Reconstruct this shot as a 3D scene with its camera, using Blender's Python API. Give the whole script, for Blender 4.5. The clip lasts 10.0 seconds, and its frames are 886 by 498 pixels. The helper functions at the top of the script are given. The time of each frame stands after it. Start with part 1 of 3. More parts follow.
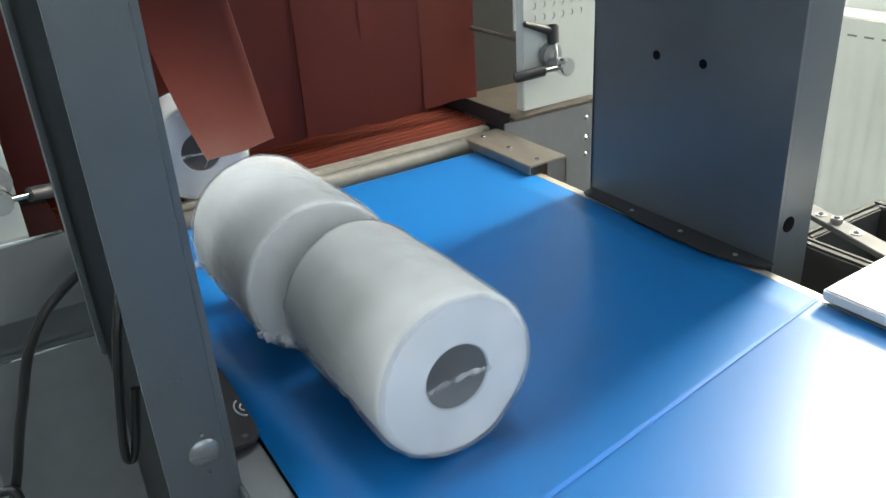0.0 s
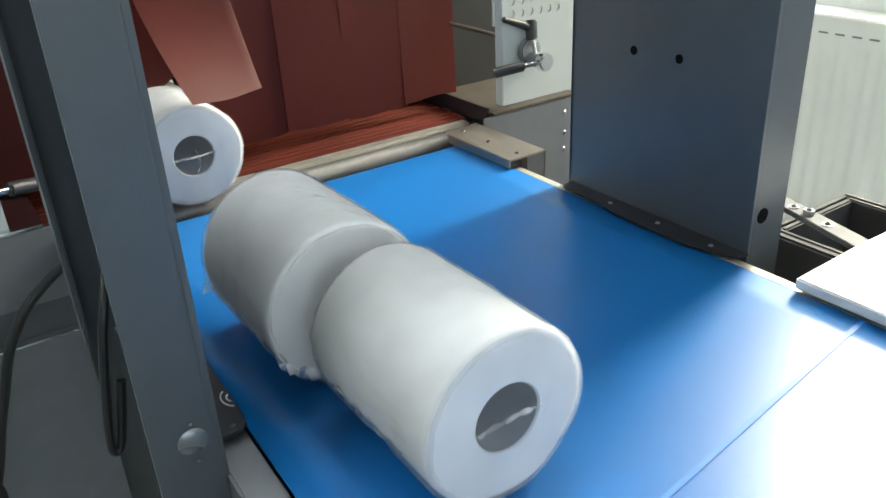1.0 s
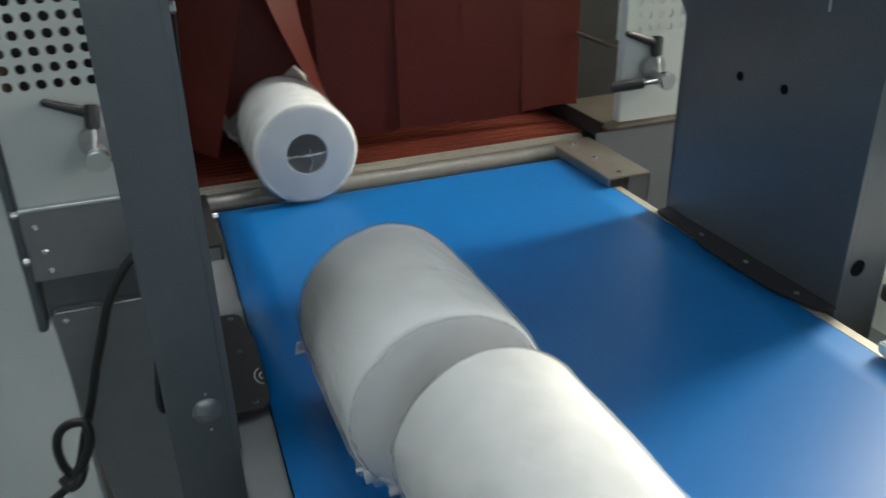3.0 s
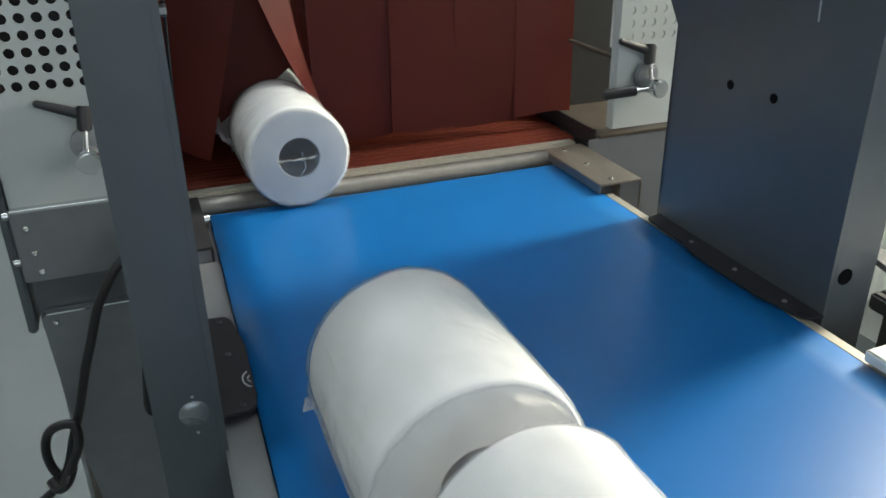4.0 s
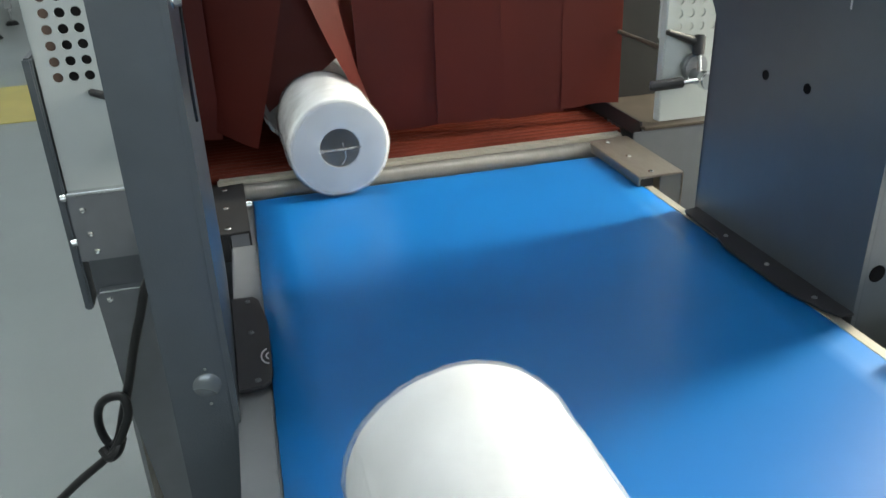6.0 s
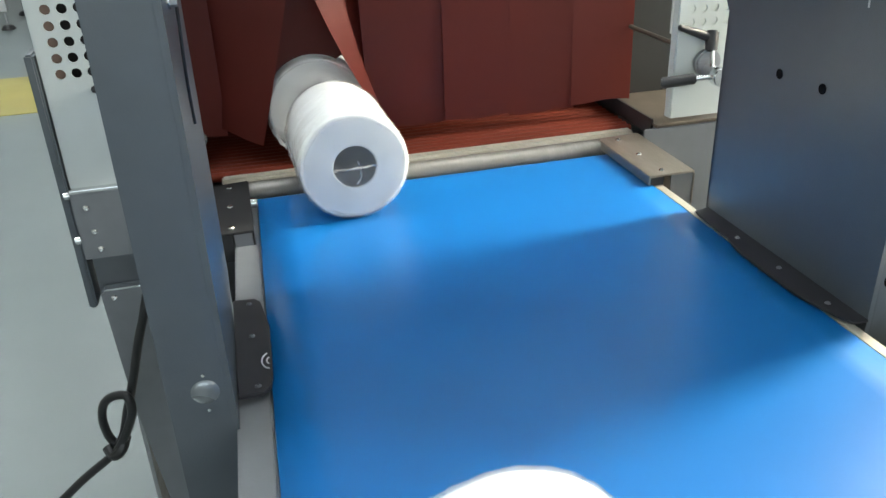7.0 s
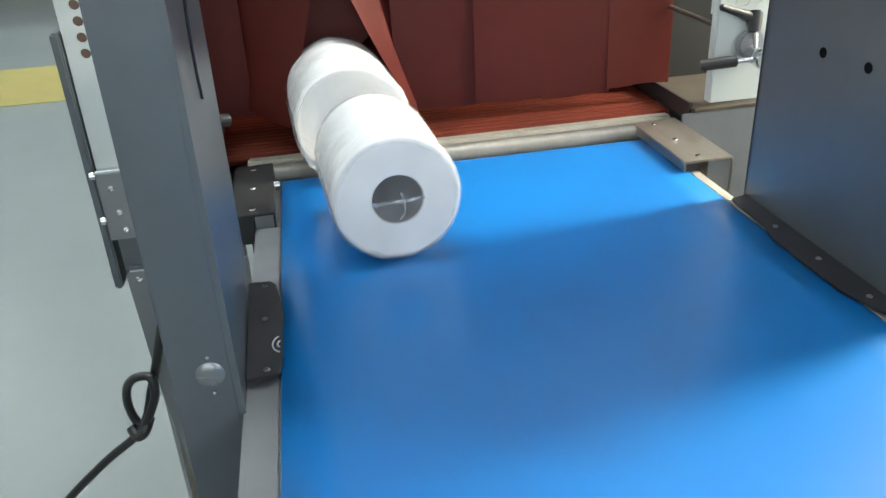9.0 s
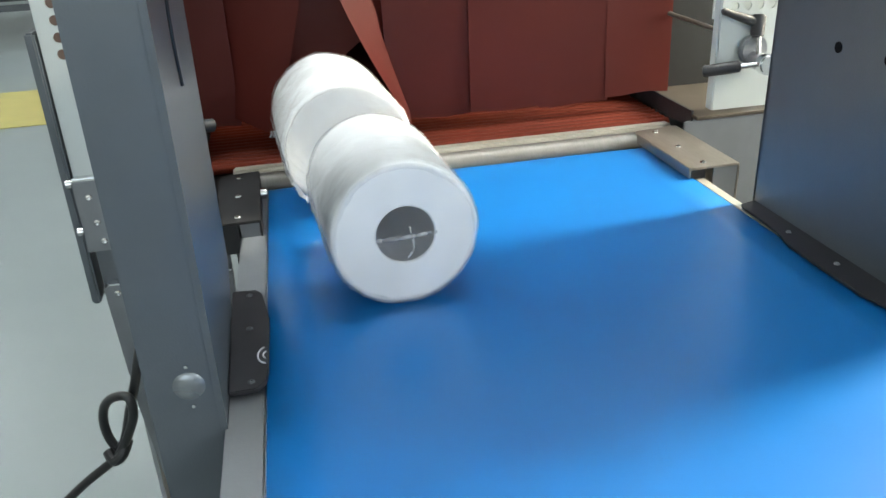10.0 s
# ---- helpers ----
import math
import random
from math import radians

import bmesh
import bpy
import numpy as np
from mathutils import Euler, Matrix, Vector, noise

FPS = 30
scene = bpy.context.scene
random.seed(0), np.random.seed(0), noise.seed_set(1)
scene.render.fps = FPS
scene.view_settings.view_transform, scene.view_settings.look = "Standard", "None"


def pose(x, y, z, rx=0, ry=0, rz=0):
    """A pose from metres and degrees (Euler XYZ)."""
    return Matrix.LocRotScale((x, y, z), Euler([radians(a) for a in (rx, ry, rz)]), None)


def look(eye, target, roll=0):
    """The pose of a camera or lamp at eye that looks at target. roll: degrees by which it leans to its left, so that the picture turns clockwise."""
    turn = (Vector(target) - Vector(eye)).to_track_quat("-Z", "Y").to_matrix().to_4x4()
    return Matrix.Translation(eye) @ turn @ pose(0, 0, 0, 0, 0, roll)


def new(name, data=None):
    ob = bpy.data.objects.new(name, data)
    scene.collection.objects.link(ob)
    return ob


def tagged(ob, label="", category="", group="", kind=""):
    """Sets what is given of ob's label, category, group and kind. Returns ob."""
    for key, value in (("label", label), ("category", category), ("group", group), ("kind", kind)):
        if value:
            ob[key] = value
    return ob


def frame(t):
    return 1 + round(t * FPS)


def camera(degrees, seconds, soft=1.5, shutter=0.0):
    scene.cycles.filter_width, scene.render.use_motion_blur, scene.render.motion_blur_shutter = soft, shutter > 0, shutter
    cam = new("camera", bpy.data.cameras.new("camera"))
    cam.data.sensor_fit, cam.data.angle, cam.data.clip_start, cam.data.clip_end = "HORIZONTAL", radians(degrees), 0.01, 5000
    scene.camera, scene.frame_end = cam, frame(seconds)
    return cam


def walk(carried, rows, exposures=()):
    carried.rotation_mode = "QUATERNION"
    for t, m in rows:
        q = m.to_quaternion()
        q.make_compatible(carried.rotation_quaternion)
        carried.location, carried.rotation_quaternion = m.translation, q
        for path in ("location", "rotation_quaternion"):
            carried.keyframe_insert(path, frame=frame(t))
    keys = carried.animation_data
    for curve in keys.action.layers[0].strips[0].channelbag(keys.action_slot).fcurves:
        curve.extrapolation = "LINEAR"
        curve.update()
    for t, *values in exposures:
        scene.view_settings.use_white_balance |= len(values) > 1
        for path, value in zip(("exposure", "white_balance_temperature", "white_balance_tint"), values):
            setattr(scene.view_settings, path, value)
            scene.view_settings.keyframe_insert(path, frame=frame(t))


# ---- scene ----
cam = camera(57.4, 10.0, shutter=0.5)
PATH = [
    (0, (-0.117, -0.804, 1.186), (0.811, 0.731, 0.302), -3.5),
    (0.5, (-0.122, -0.807, 1.186), (0.821, 0.715, 0.294), -3.1),
    (1, (-0.126, -0.81, 1.187), (0.846, 0.691, 0.293), -3.0),
    (1.5, (-0.137, -0.802, 1.186), (0.873, 0.669, 0.283), -2.0),
    (2, (-0.135, -0.803, 1.19), (0.884, 0.657, 0.279), -1.8),
    (2.5, (-0.111, -0.811, 1.182), (0.808, 0.718, 0.279), -1.5),
    (3, (-0.051, -0.845, 1.187), (0.575, 0.841, 0.311), -1.4),
    (3.2, (-0.034, -0.856, 1.187), (0.509, 0.862, 0.318), -1.3),
    (4.5, (-0.054, -0.844, 1.19), (0.631, 0.825, 0.327), -0.4),
    (5, (-0.022, -0.868, 1.195), (0.496, 0.87, 0.351), -0.9),
    (5.5, (-0.002, -0.879, 1.194), (0.447, 0.875, 0.343), -1.4),
    (6, (-0.006, -0.874, 1.185), (0.446, 0.868, 0.313), -2.1),
    (6.2, (-0.004, -0.863, 1.189), (0.439, 0.863, 0.279), -2.1),
    (7.5, (0.008, -0.859, 1.187), (0.407, 0.89, 0.303), -2.3),
    (8, (0.013, -0.852, 1.181), (0.378, 0.903, 0.294), -2.5),
    (8.5, (0.017, -0.853, 1.179), (0.35, 0.905, 0.286), -2.7),
    (9, (0.027, -0.849, 1.174), (0.337, 0.904, 0.264), -3.0),
    (9.5, (0.03, -0.835, 1.161), (0.337, 0.939, 0.289), -3.2),
    (10, (0.024, -0.82, 1.142), (0.372, 0.956, 0.29), -2.7),
]
walk(cam, [(t, look(eye, target, roll)) for t, eye, target, roll in PATH],
     exposures=[(0, 0.52), (1.2, 0.5), (1.8, 0.28), (2.2, -0.1), (2.5, -0.4), (3.0, -0.3), (4.4, -0.02), (5.0, 0.12), (5.5, 0.22), (6.2, 0.35), (7.5, 0.88), (10, 0.92)])

# ---- world, windows, lamps ----
world = bpy.data.worlds.new("sky")
scene.world = world
world.use_nodes = True
wt = world.node_tree
sky = wt.nodes.new("ShaderNodeTexSky")
sky.sky_type, sky.sun_disc = "NISHITA", False
sky.sun_elevation, sky.sun_rotation = radians(38), radians(60)
wt.links.new(sky.outputs[0], wt.nodes["Background"].inputs[0])
wt.nodes["Background"].inputs[1].default_value = 0.12


def area(name, m, sx, sy, watts, colour):
    d = bpy.data.lights.new(name, "AREA")
    d.shape, d.size, d.size_y, d.energy, d.color = "RECTANGLE", sx, sy, watts, colour
    ob = new(name, d)
    ob.matrix_world = m
    return ob


WALL_X = 1.70
area("window_daylight", look((WALL_X + 0.02, -0.11, 1.62), (0.2, -0.43, 0.85)), 0.27, 1.2, 62, (1.0, 0.94, 0.76))
# added weak fill behind the camera, at an unseen opening
area("window_daylight_rear", look((WALL_X + 0.02, -2.2, 1.75), (0.2, -1.2, 0.9)), 1.3, 1.3, 10, (0.97, 0.98, 1.0))
# added fill from behind the camera, brightens faces turned to the south
area("window_daylight_south", look((-0.6, -4.48, 1.95), (0.0, 0.0, 1.0)), 3.4, 1.5, 27, (0.86, 0.96, 1.0))

# ---- materials ----


def mat(name, c1, c2=None, rough=0.5, metal=0.0, scale=30.0, bump=0.0, bscale=None, stretch=(1, 1, 1), rvar=0.08, coat=0.0,
        spec=0.5):
    m = bpy.data.materials.new(name)
    m.use_nodes = True
    nt = m.node_tree
    b = nt.nodes["Principled BSDF"]
    c2 = c2 or tuple(v * 0.85 for v in c1)
    tc = nt.nodes.new("ShaderNodeTexCoord")
    mp = nt.nodes.new("ShaderNodeMapping")
    mp.inputs["Scale"].default_value = stretch
    nt.links.new(tc.outputs["Object"], mp.inputs[0])
    n1 = nt.nodes.new("ShaderNodeTexNoise")
    n1.inputs["Scale"].default_value, n1.inputs["Detail"].default_value = scale, 5
    n2 = nt.nodes.new("ShaderNodeTexNoise")
    n2.inputs["Scale"].default_value, n2.inputs["Detail"].default_value = scale / 9, 3
    add = nt.nodes.new("ShaderNodeMath")
    add.operation = "ADD"
    ramp = nt.nodes.new("ShaderNodeMapRange")
    ramp.inputs[1].default_value, ramp.inputs[2].default_value = 0.65, 1.35
    mix = nt.nodes.new("ShaderNodeMix")
    mix.data_type = "RGBA"
    mix.inputs[6].default_value, mix.inputs[7].default_value = (*c1, 1), (*c2, 1)
    for n in (n1, n2):
        nt.links.new(mp.outputs[0], n.inputs[0])
    nt.links.new(n1.outputs[0], add.inputs[0])
    nt.links.new(n2.outputs[0], add.inputs[1])
    nt.links.new(add.outputs[0], ramp.inputs[0])
    nt.links.new(ramp.outputs[0], mix.inputs[0])
    nt.links.new(mix.outputs[2], b.inputs["Base Color"])
    rr = nt.nodes.new("ShaderNodeMapRange")
    rr.inputs[3].default_value, rr.inputs[4].default_value = max(0.02, rough - rvar), min(1, rough + rvar)
    rr.interpolation_type = "SMOOTHERSTEP"
    rr.inputs[1].default_value, rr.inputs[2].default_value = 0.1, 0.9
    nt.links.new(n2.outputs[0], rr.inputs[0])
    nt.links.new(rr.outputs[0], b.inputs["Roughness"])
    b.inputs["Metallic"].default_value = metal
    b.inputs["Coat Weight"].default_value = coat
    b.inputs["Coat Roughness"].default_value = 0.15
    b.inputs["Specular IOR Level"].default_value = spec
    if bump:
        n3 = nt.nodes.new("ShaderNodeTexNoise")
        n3.inputs["Scale"].default_value, n3.inputs["Detail"].default_value = bscale or scale * 3, 4
        nt.links.new(mp.outputs[0], n3.inputs[0])
        bp = nt.nodes.new("ShaderNodeBump")
        bp.inputs["Strength"].default_value, bp.inputs["Distance"].default_value = bump, 0.002
        nt.links.new(n3.outputs[0], bp.inputs["Height"])
        nt.links.new(bp.outputs[0], b.inputs["Normal"])
    return m


M_BELT = mat("blue_belt", (0.002, 0.124, 0.378), (0.002, 0.108, 0.334), rough=0.335, scale=14, bump=0.04, bscale=900, rvar=0.03, spec=0.72)
M_SEAM = mat("belt_seam", (0.010, 0.15, 0.50), rough=0.5)
M_POST = mat("grey_paint", (0.079, 0.093, 0.106), (0.068, 0.081, 0.092), rough=0.315, scale=40, bump=0.10, bscale=700, rvar=0.02, spec=0.55)
M_WHITE = mat("white_paint", (0.50, 0.54, 0.53), (0.46, 0.50, 0.49), rough=0.42, scale=25, bump=0.08, bscale=600)
M_STEEL = mat("brushed_steel", (0.36, 0.37, 0.38), (0.30, 0.31, 0.32), rough=0.38, metal=0.9, scale=60, stretch=(1, 1, 12), bump=0.05, bscale=300)
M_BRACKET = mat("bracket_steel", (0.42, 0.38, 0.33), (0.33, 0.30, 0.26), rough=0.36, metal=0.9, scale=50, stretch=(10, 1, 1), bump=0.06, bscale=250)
M_RAIL = mat("aluminium_rail", (0.62, 0.58, 0.50), (0.52, 0.49, 0.42), rough=0.4, metal=0.7, scale=50, stretch=(8, 1, 1))
M_BAR = mat("bar_steel", (0.24, 0.23, 0.21), (0.19, 0.18, 0.165), rough=0.48, metal=0.6, scale=50, stretch=(8, 1, 1))
M_SLOT = mat("slot_grey", (0.22, 0.22, 0.21), rough=0.6)
M_DARKSTEEL = mat("dark_sheet", (0.11, 0.12, 0.13), (0.09, 0.10, 0.11), rough=0.42, metal=0.4, scale=40, bump=0.06)
M_SHEET = mat("grey_sheet", (0.205, 0.215, 0.230), (0.175, 0.183, 0.196), rough=0.4, metal=0.3, scale=40, bump=0.06, bscale=400)
M_RAILBAR = mat("dull_bar", (0.13, 0.135, 0.14), (0.10, 0.105, 0.11), rough=0.6, scale=60, spec=0.3)
M_CHROME = mat("chrome", (0.75, 0.76, 0.76), rough=0.16, metal=1.0, rvar=0.04)
M_BLACK = mat("black_plastic", (0.016, 0.016, 0.018), (0.022, 0.022, 0.024), rough=0.42, scale=80, bump=0.1)
M_GUIDE = mat("black_guide", (0.012, 0.013, 0.017), (0.018, 0.018, 0.022), rough=0.5, scale=80)
M_RUBBER = mat("cable_rubber", (0.012, 0.013, 0.014), rough=0.35)
M_CURTAIN = mat("curtain_red", (0.100, 0.0145, 0.0105), (0.062, 0.009, 0.007), rough=0.5, scale=9, bump=0.10, bscale=420, rvar=0.08, spec=0.22)
_nt = M_CURTAIN.node_tree
_tr, _mx = _nt.nodes.new("ShaderNodeBsdfTranslucent"), _nt.nodes.new("ShaderNodeMixShader")
_tr.inputs[0].default_value = (0.62, 0.14, 0.05, 1)
_mx.inputs[0].default_value = 0.22
_out = _nt.nodes["Material Output"]
_nt.links.new(_nt.nodes["Principled BSDF"].outputs[0], _mx.inputs[1])
_nt.links.new(_tr.outputs[0], _mx.inputs[2])
_nt.links.new(_mx.outputs[0], _out.inputs[0])
M_RODS = mat("roller_red", (0.125, 0.017, 0.006), (0.06, 0.009, 0.004), rough=0.6, scale=35, stretch=(0.15, 1, 1), bump=0.1, spec=0.12)
# near-black colour puts the tunnel's inner shade into the surface
M_DARK = mat("chamber_shade", (0.030, 0.018, 0.015), rough=0.7)
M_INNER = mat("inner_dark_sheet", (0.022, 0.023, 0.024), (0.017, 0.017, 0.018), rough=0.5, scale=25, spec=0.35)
M_PLUG = mat("plug_metal", (0.25, 0.27, 0.28), rough=0.28, metal=0.6, rvar=0.05)
M_HOLE = mat("hole_shade", (0.006, 0.006, 0.007), rough=0.9, spec=0.05)
M_PAPER = mat("tissue_paper", (0.82, 0.83, 0.83), (0.68, 0.69, 0.69), rough=0.85, scale=26, bump=0.8, bscale=48)
M_CORE = mat("core_board", (0.36, 0.35, 0.34), (0.30, 0.29, 0.28), rough=0.85, scale=40, bump=0.2)
M_FLOOR = mat("epoxy_floor", (0.208, 0.238, 0.238), (0.172, 0.200, 0.202), rough=0.36, scale=2.2, bump=0.03, bscale=60, rvar=0.07)
M_YELLOW = mat("lane_paint", (0.44, 0.37, 0.10), (0.36, 0.31, 0.09), rough=0.4, scale=6)
M_WALL = mat("wall_paint", (0.72, 0.73, 0.71), (0.66, 0.67, 0.65), rough=0.7, scale=5, bump=0.1, bscale=80)
M_RADIATOR = mat("radiator_enamel", (0.74, 0.75, 0.71), (0.69, 0.70, 0.66), rough=0.35, scale=8)
M_PLATE = mat("plate_enamel", (0.76, 0.75, 0.71), (0.68, 0.67, 0.63), rough=0.3, scale=30, metal=0.15)
M_BIN = mat("bin_plastic", (0.045, 0.047, 0.05), (0.06, 0.06, 0.06), rough=0.75, scale=20, spec=0.25)
M_SOOT = mat("tray_brown", (0.15, 0.125, 0.10), (0.08, 0.065, 0.05), rough=0.38, metal=0.6, scale=30)
M_MARK = mat("mark_grey", (0.55, 0.56, 0.57), rough=0.5)
M_FRAME = mat("frame_white", (0.55, 0.57, 0.58), rough=0.4)


def film_material(name, white, bump, bscale=75, rough=0.12):
    """Thin clear wrap: mostly see-through, a little milky, glossy by Fresnel."""
    m = bpy.data.materials.new(name)
    m.use_nodes = True
    nt = m.node_tree
    nt.nodes.remove(nt.nodes["Principled BSDF"])
    tc = nt.nodes.new("ShaderNodeTexCoord")
    n1, n2 = nt.nodes.new("ShaderNodeTexNoise"), nt.nodes.new("ShaderNodeTexNoise")
    n1.inputs["Scale"].default_value, n1.inputs["Detail"].default_value, n1.inputs["Distortion"].default_value = bscale, 4, 1.2
    n2.inputs["Scale"].default_value, n2.inputs["Detail"].default_value = bscale * 0.3, 2
    bp = nt.nodes.new("ShaderNodeBump")
    bp.inputs["Strength"].default_value, bp.inputs["Distance"].default_value = bump, 0.003
    milk = nt.nodes.new("ShaderNodeMapRange")
    milk.inputs[1].default_value, milk.inputs[2].default_value = 0.35, 0.75
    milk.inputs[3].default_value, milk.inputs[4].default_value = white * 0.4, min(1.0, white * 1.9)
    fres = nt.nodes.new("ShaderNodeFresnel")
    fres.inputs["IOR"].default_value = 1.42
    clear, dif, gl = nt.nodes.new("ShaderNodeBsdfTransparent"), nt.nodes.new("ShaderNodeBsdfDiffuse"), nt.nodes.new("ShaderNodeBsdfGlossy")
    dif.inputs[0].default_value = (0.82, 0.83, 0.84, 1)
    gl.inputs["Roughness"].default_value = rough
    m1, m2 = nt.nodes.new("ShaderNodeMixShader"), nt.nodes.new("ShaderNodeMixShader")
    for n in (n1, n2):
        nt.links.new(tc.outputs["Object"], n.inputs[0])
    nt.links.new(n1.outputs[0], bp.inputs["Height"])
    nt.links.new(n2.outputs[0], milk.inputs[0])
    nt.links.new(milk.outputs[0], m1.inputs[0])
    nt.links.new(clear.outputs[0], m1.inputs[1])
    nt.links.new(dif.outputs[0], m1.inputs[2])
    for n in (fres, gl):
        nt.links.new(bp.outputs[0], n.inputs["Normal"])
    half = nt.nodes.new("ShaderNodeMath")
    half.operation = "MULTIPLY"
    half.inputs[1].default_value = 0.5
    nt.links.new(fres.outputs[0], half.inputs[0])
    nt.links.new(half.outputs[0], m2.inputs[0])
    nt.links.new(m1.outputs[0], m2.inputs[1])
    nt.links.new(gl.outputs[0], m2.inputs[2])
    nt.links.new(m2.outputs[0], nt.nodes["Material Output"].inputs[0])
    return m


M_FILM = film_material("wrap_film", 0.09, 0.8, 46, 0.27)
M_FIN = film_material("wrap_fin", 0.45, 0.5)
M_SEAMFILM = film_material("seam_film", 0.30, 0.5, 400)
M_RIM = film_material("rim_film", 0.14, 0.6, 120)
M_LAMP = bpy.data.materials.new("lamp_glow")
M_LAMP.use_nodes = True
M_LAMP.node_tree.nodes["Principled BSDF"].inputs["Emission Color"].default_value = (0.90, 0.97, 1, 1)
M_LAMP.node_tree.nodes["Principled BSDF"].inputs["Emission Strength"].default_value = 27
M_GLASS = bpy.data.materials.new("window_glass")
M_GLASS.use_nodes = True
_g = M_GLASS.node_tree.nodes["Principled BSDF"]
_g.inputs["Transmission Weight"].default_value, _g.inputs["Roughness"].default_value, _g.inputs["IOR"].default_value = 1, 0.02, 1.1

# ---- mesh tools ----


def link(name, bm, material, parent=None, label="", smooth=True):
    me = bpy.data.meshes.new(name)
    bmesh.ops.recalc_face_normals(bm, faces=bm.faces)
    bm.to_mesh(me)
    bm.free()
    if material:
        me.materials.append(material)
    if smooth:
        for p in me.polygons:
            p.use_smooth = True
        me.set_sharp_from_angle(angle=radians(35))
    ob = new(name, me)
    if parent:
        ob.parent = parent
    if label:
        tagged(ob, label)
    return ob


part = link


def thing(name, label, category, group="", kind="", at=(0, 0, 0)):
    e = new(name)
    e.empty_display_size = 0.05
    e.location = at
    return tagged(e, label, category, group, kind)


def box(x0, x1, y0, y1, z0, z1, bevel=0.0, seg=2, bm=None):
    own = bm is None
    b = bmesh.new()
    bmesh.ops.create_cube(b, size=1)
    for v in b.verts:
        v.co = Vector((x0 + (v.co.x + 0.5) * (x1 - x0), y0 + (v.co.y + 0.5) * (y1 - y0), z0 + (v.co.z + 0.5) * (z1 - z0)))
    if bevel:
        bmesh.ops.bevel(b, geom=b.edges[:], offset=bevel, segments=seg, affect="EDGES", clamp_overlap=True)
    return b if own else join(bm, b)


def join(bm, b):
    me = bpy.data.meshes.new("tmp")
    b.to_mesh(me)
    b.free()
    bm.from_mesh(me)
    bpy.data.meshes.remove(me)
    return bm


def cyl(p, q, r, seg=20, bevel=0.0, r2=None):
    """A capped cylinder or cone from p to q."""
    b = bmesh.new()
    p, q = Vector(p), Vector(q)
    d = q - p
    bmesh.ops.create_cone(b, cap_ends=True, segments=seg, radius1=r, radius2=r if r2 is None else r2, depth=d.length)
    if bevel:
        bmesh.ops.bevel(b, geom=[e for e in b.edges if len(e.link_faces) == 2 and any(len(f.verts) > 4 for f in e.link_faces)],
                        offset=bevel, segments=2, affect="EDGES")
    b.transform(Matrix.Translation((p + q) / 2) @ d.to_track_quat("Z", "Y").to_matrix().to_4x4())
    return b


def prism(outline, axis, a, c, bevel=0.0):
    """An outline in the two other axes, drawn out along an axis from a to c."""
    b = bmesh.new()

    def co(u, v, w):
        return {"x": (w, u, v), "y": (u, w, v), "z": (u, v, w)}[axis]
    lo = [b.verts.new(co(u, v, a)) for u, v in outline]
    hi = [b.verts.new(co(u, v, c)) for u, v in outline]
    b.faces.new(lo)
    b.faces.new(hi[::-1])
    n = len(outline)
    for i in range(n):
        b.faces.new((lo[i], lo[(i + 1) % n], hi[(i + 1) % n], hi[i]))
    bmesh.ops.recalc_face_normals(b, faces=b.faces)
    if bevel:
        bmesh.ops.bevel(b, geom=b.edges[:], offset=bevel, segments=2, affect="EDGES", clamp_overlap=True)
    return b


def tube(points, r, seg=10, steps=8):
    """A round tube along a smooth line through the points."""
    pts = [Vector(p) for p in points]
    line = []
    for i in range(len(pts) - 1):
        p0, p1, p2, p3 = pts[max(i - 1, 0)], pts[i], pts[i + 1], pts[min(i + 2, len(pts) - 1)]
        for k in range(steps):
            t = k / steps
            line.append(0.5 * (2 * p1 + (p2 - p0) * t + (2 * p0 - 5 * p1 + 4 * p2 - p3) * t * t + (3 * p1 - p0 - 3 * p2 + p3) * t ** 3))
    line.append(pts[-1])
    b = bmesh.new()
    rings = []
    up = Vector((0.3, 0.9, 0.2)).normalized()
    for i, p in enumerate(line):
        d = (line[min(i + 1, len(line) - 1)] - line[max(i - 1, 0)]).normalized()
        u = d.cross(up)
        u = (u if u.length > 0.05 else d.cross(Vector((1, 0, 0)))).normalized()
        w = d.cross(u)
        up = (u.cross(d)).normalized()
        rings.append([b.verts.new(p + r * (math.cos(a) * u + math.sin(a) * w)) for a in (2 * math.pi * k / seg for k in range(seg))])
    for a, c in zip(rings, rings[1:]):
        for k in range(seg):
            b.faces.new((a[k], a[(k + 1) % seg], c[(k + 1) % seg], c[k]))
    b.faces.new(rings[0][::-1])
    b.faces.new(rings[-1])
    return b


def lathe(profile, seg=64, closed=False, wobble=None):
    """A profile of (radius, y) turned about the y axis."""
    b = bmesh.new()
    rings = []
    for r, y in profile:
        if r < 1e-6:
            rings.append([b.verts.new((0, y, 0))])
            continue
        ring = []
        for k in range(seg):
            a = 2 * math.pi * k / seg
            rr = r * (wobble(a, y, r) if wobble else 1)
            ring.append(b.verts.new((rr * math.cos(a), y, rr * math.sin(a))))
        rings.append(ring)
    pairs = list(zip(rings, rings[1:])) + ([(rings[-1], rings[0])] if closed else [])
    for a, c in pairs:
        for k in range(seg):
            j = (k + 1) % seg
            if len(a) == 1 and len(c) > 1:
                b.faces.new((a[0], c[j], c[k]))
            elif len(c) == 1 and len(a) > 1:
                b.faces.new((a[k], a[j], c[0]))
            elif len(a) > 1:
                b.faces.new((a[k], a[j], c[j], c[k]))
    return b


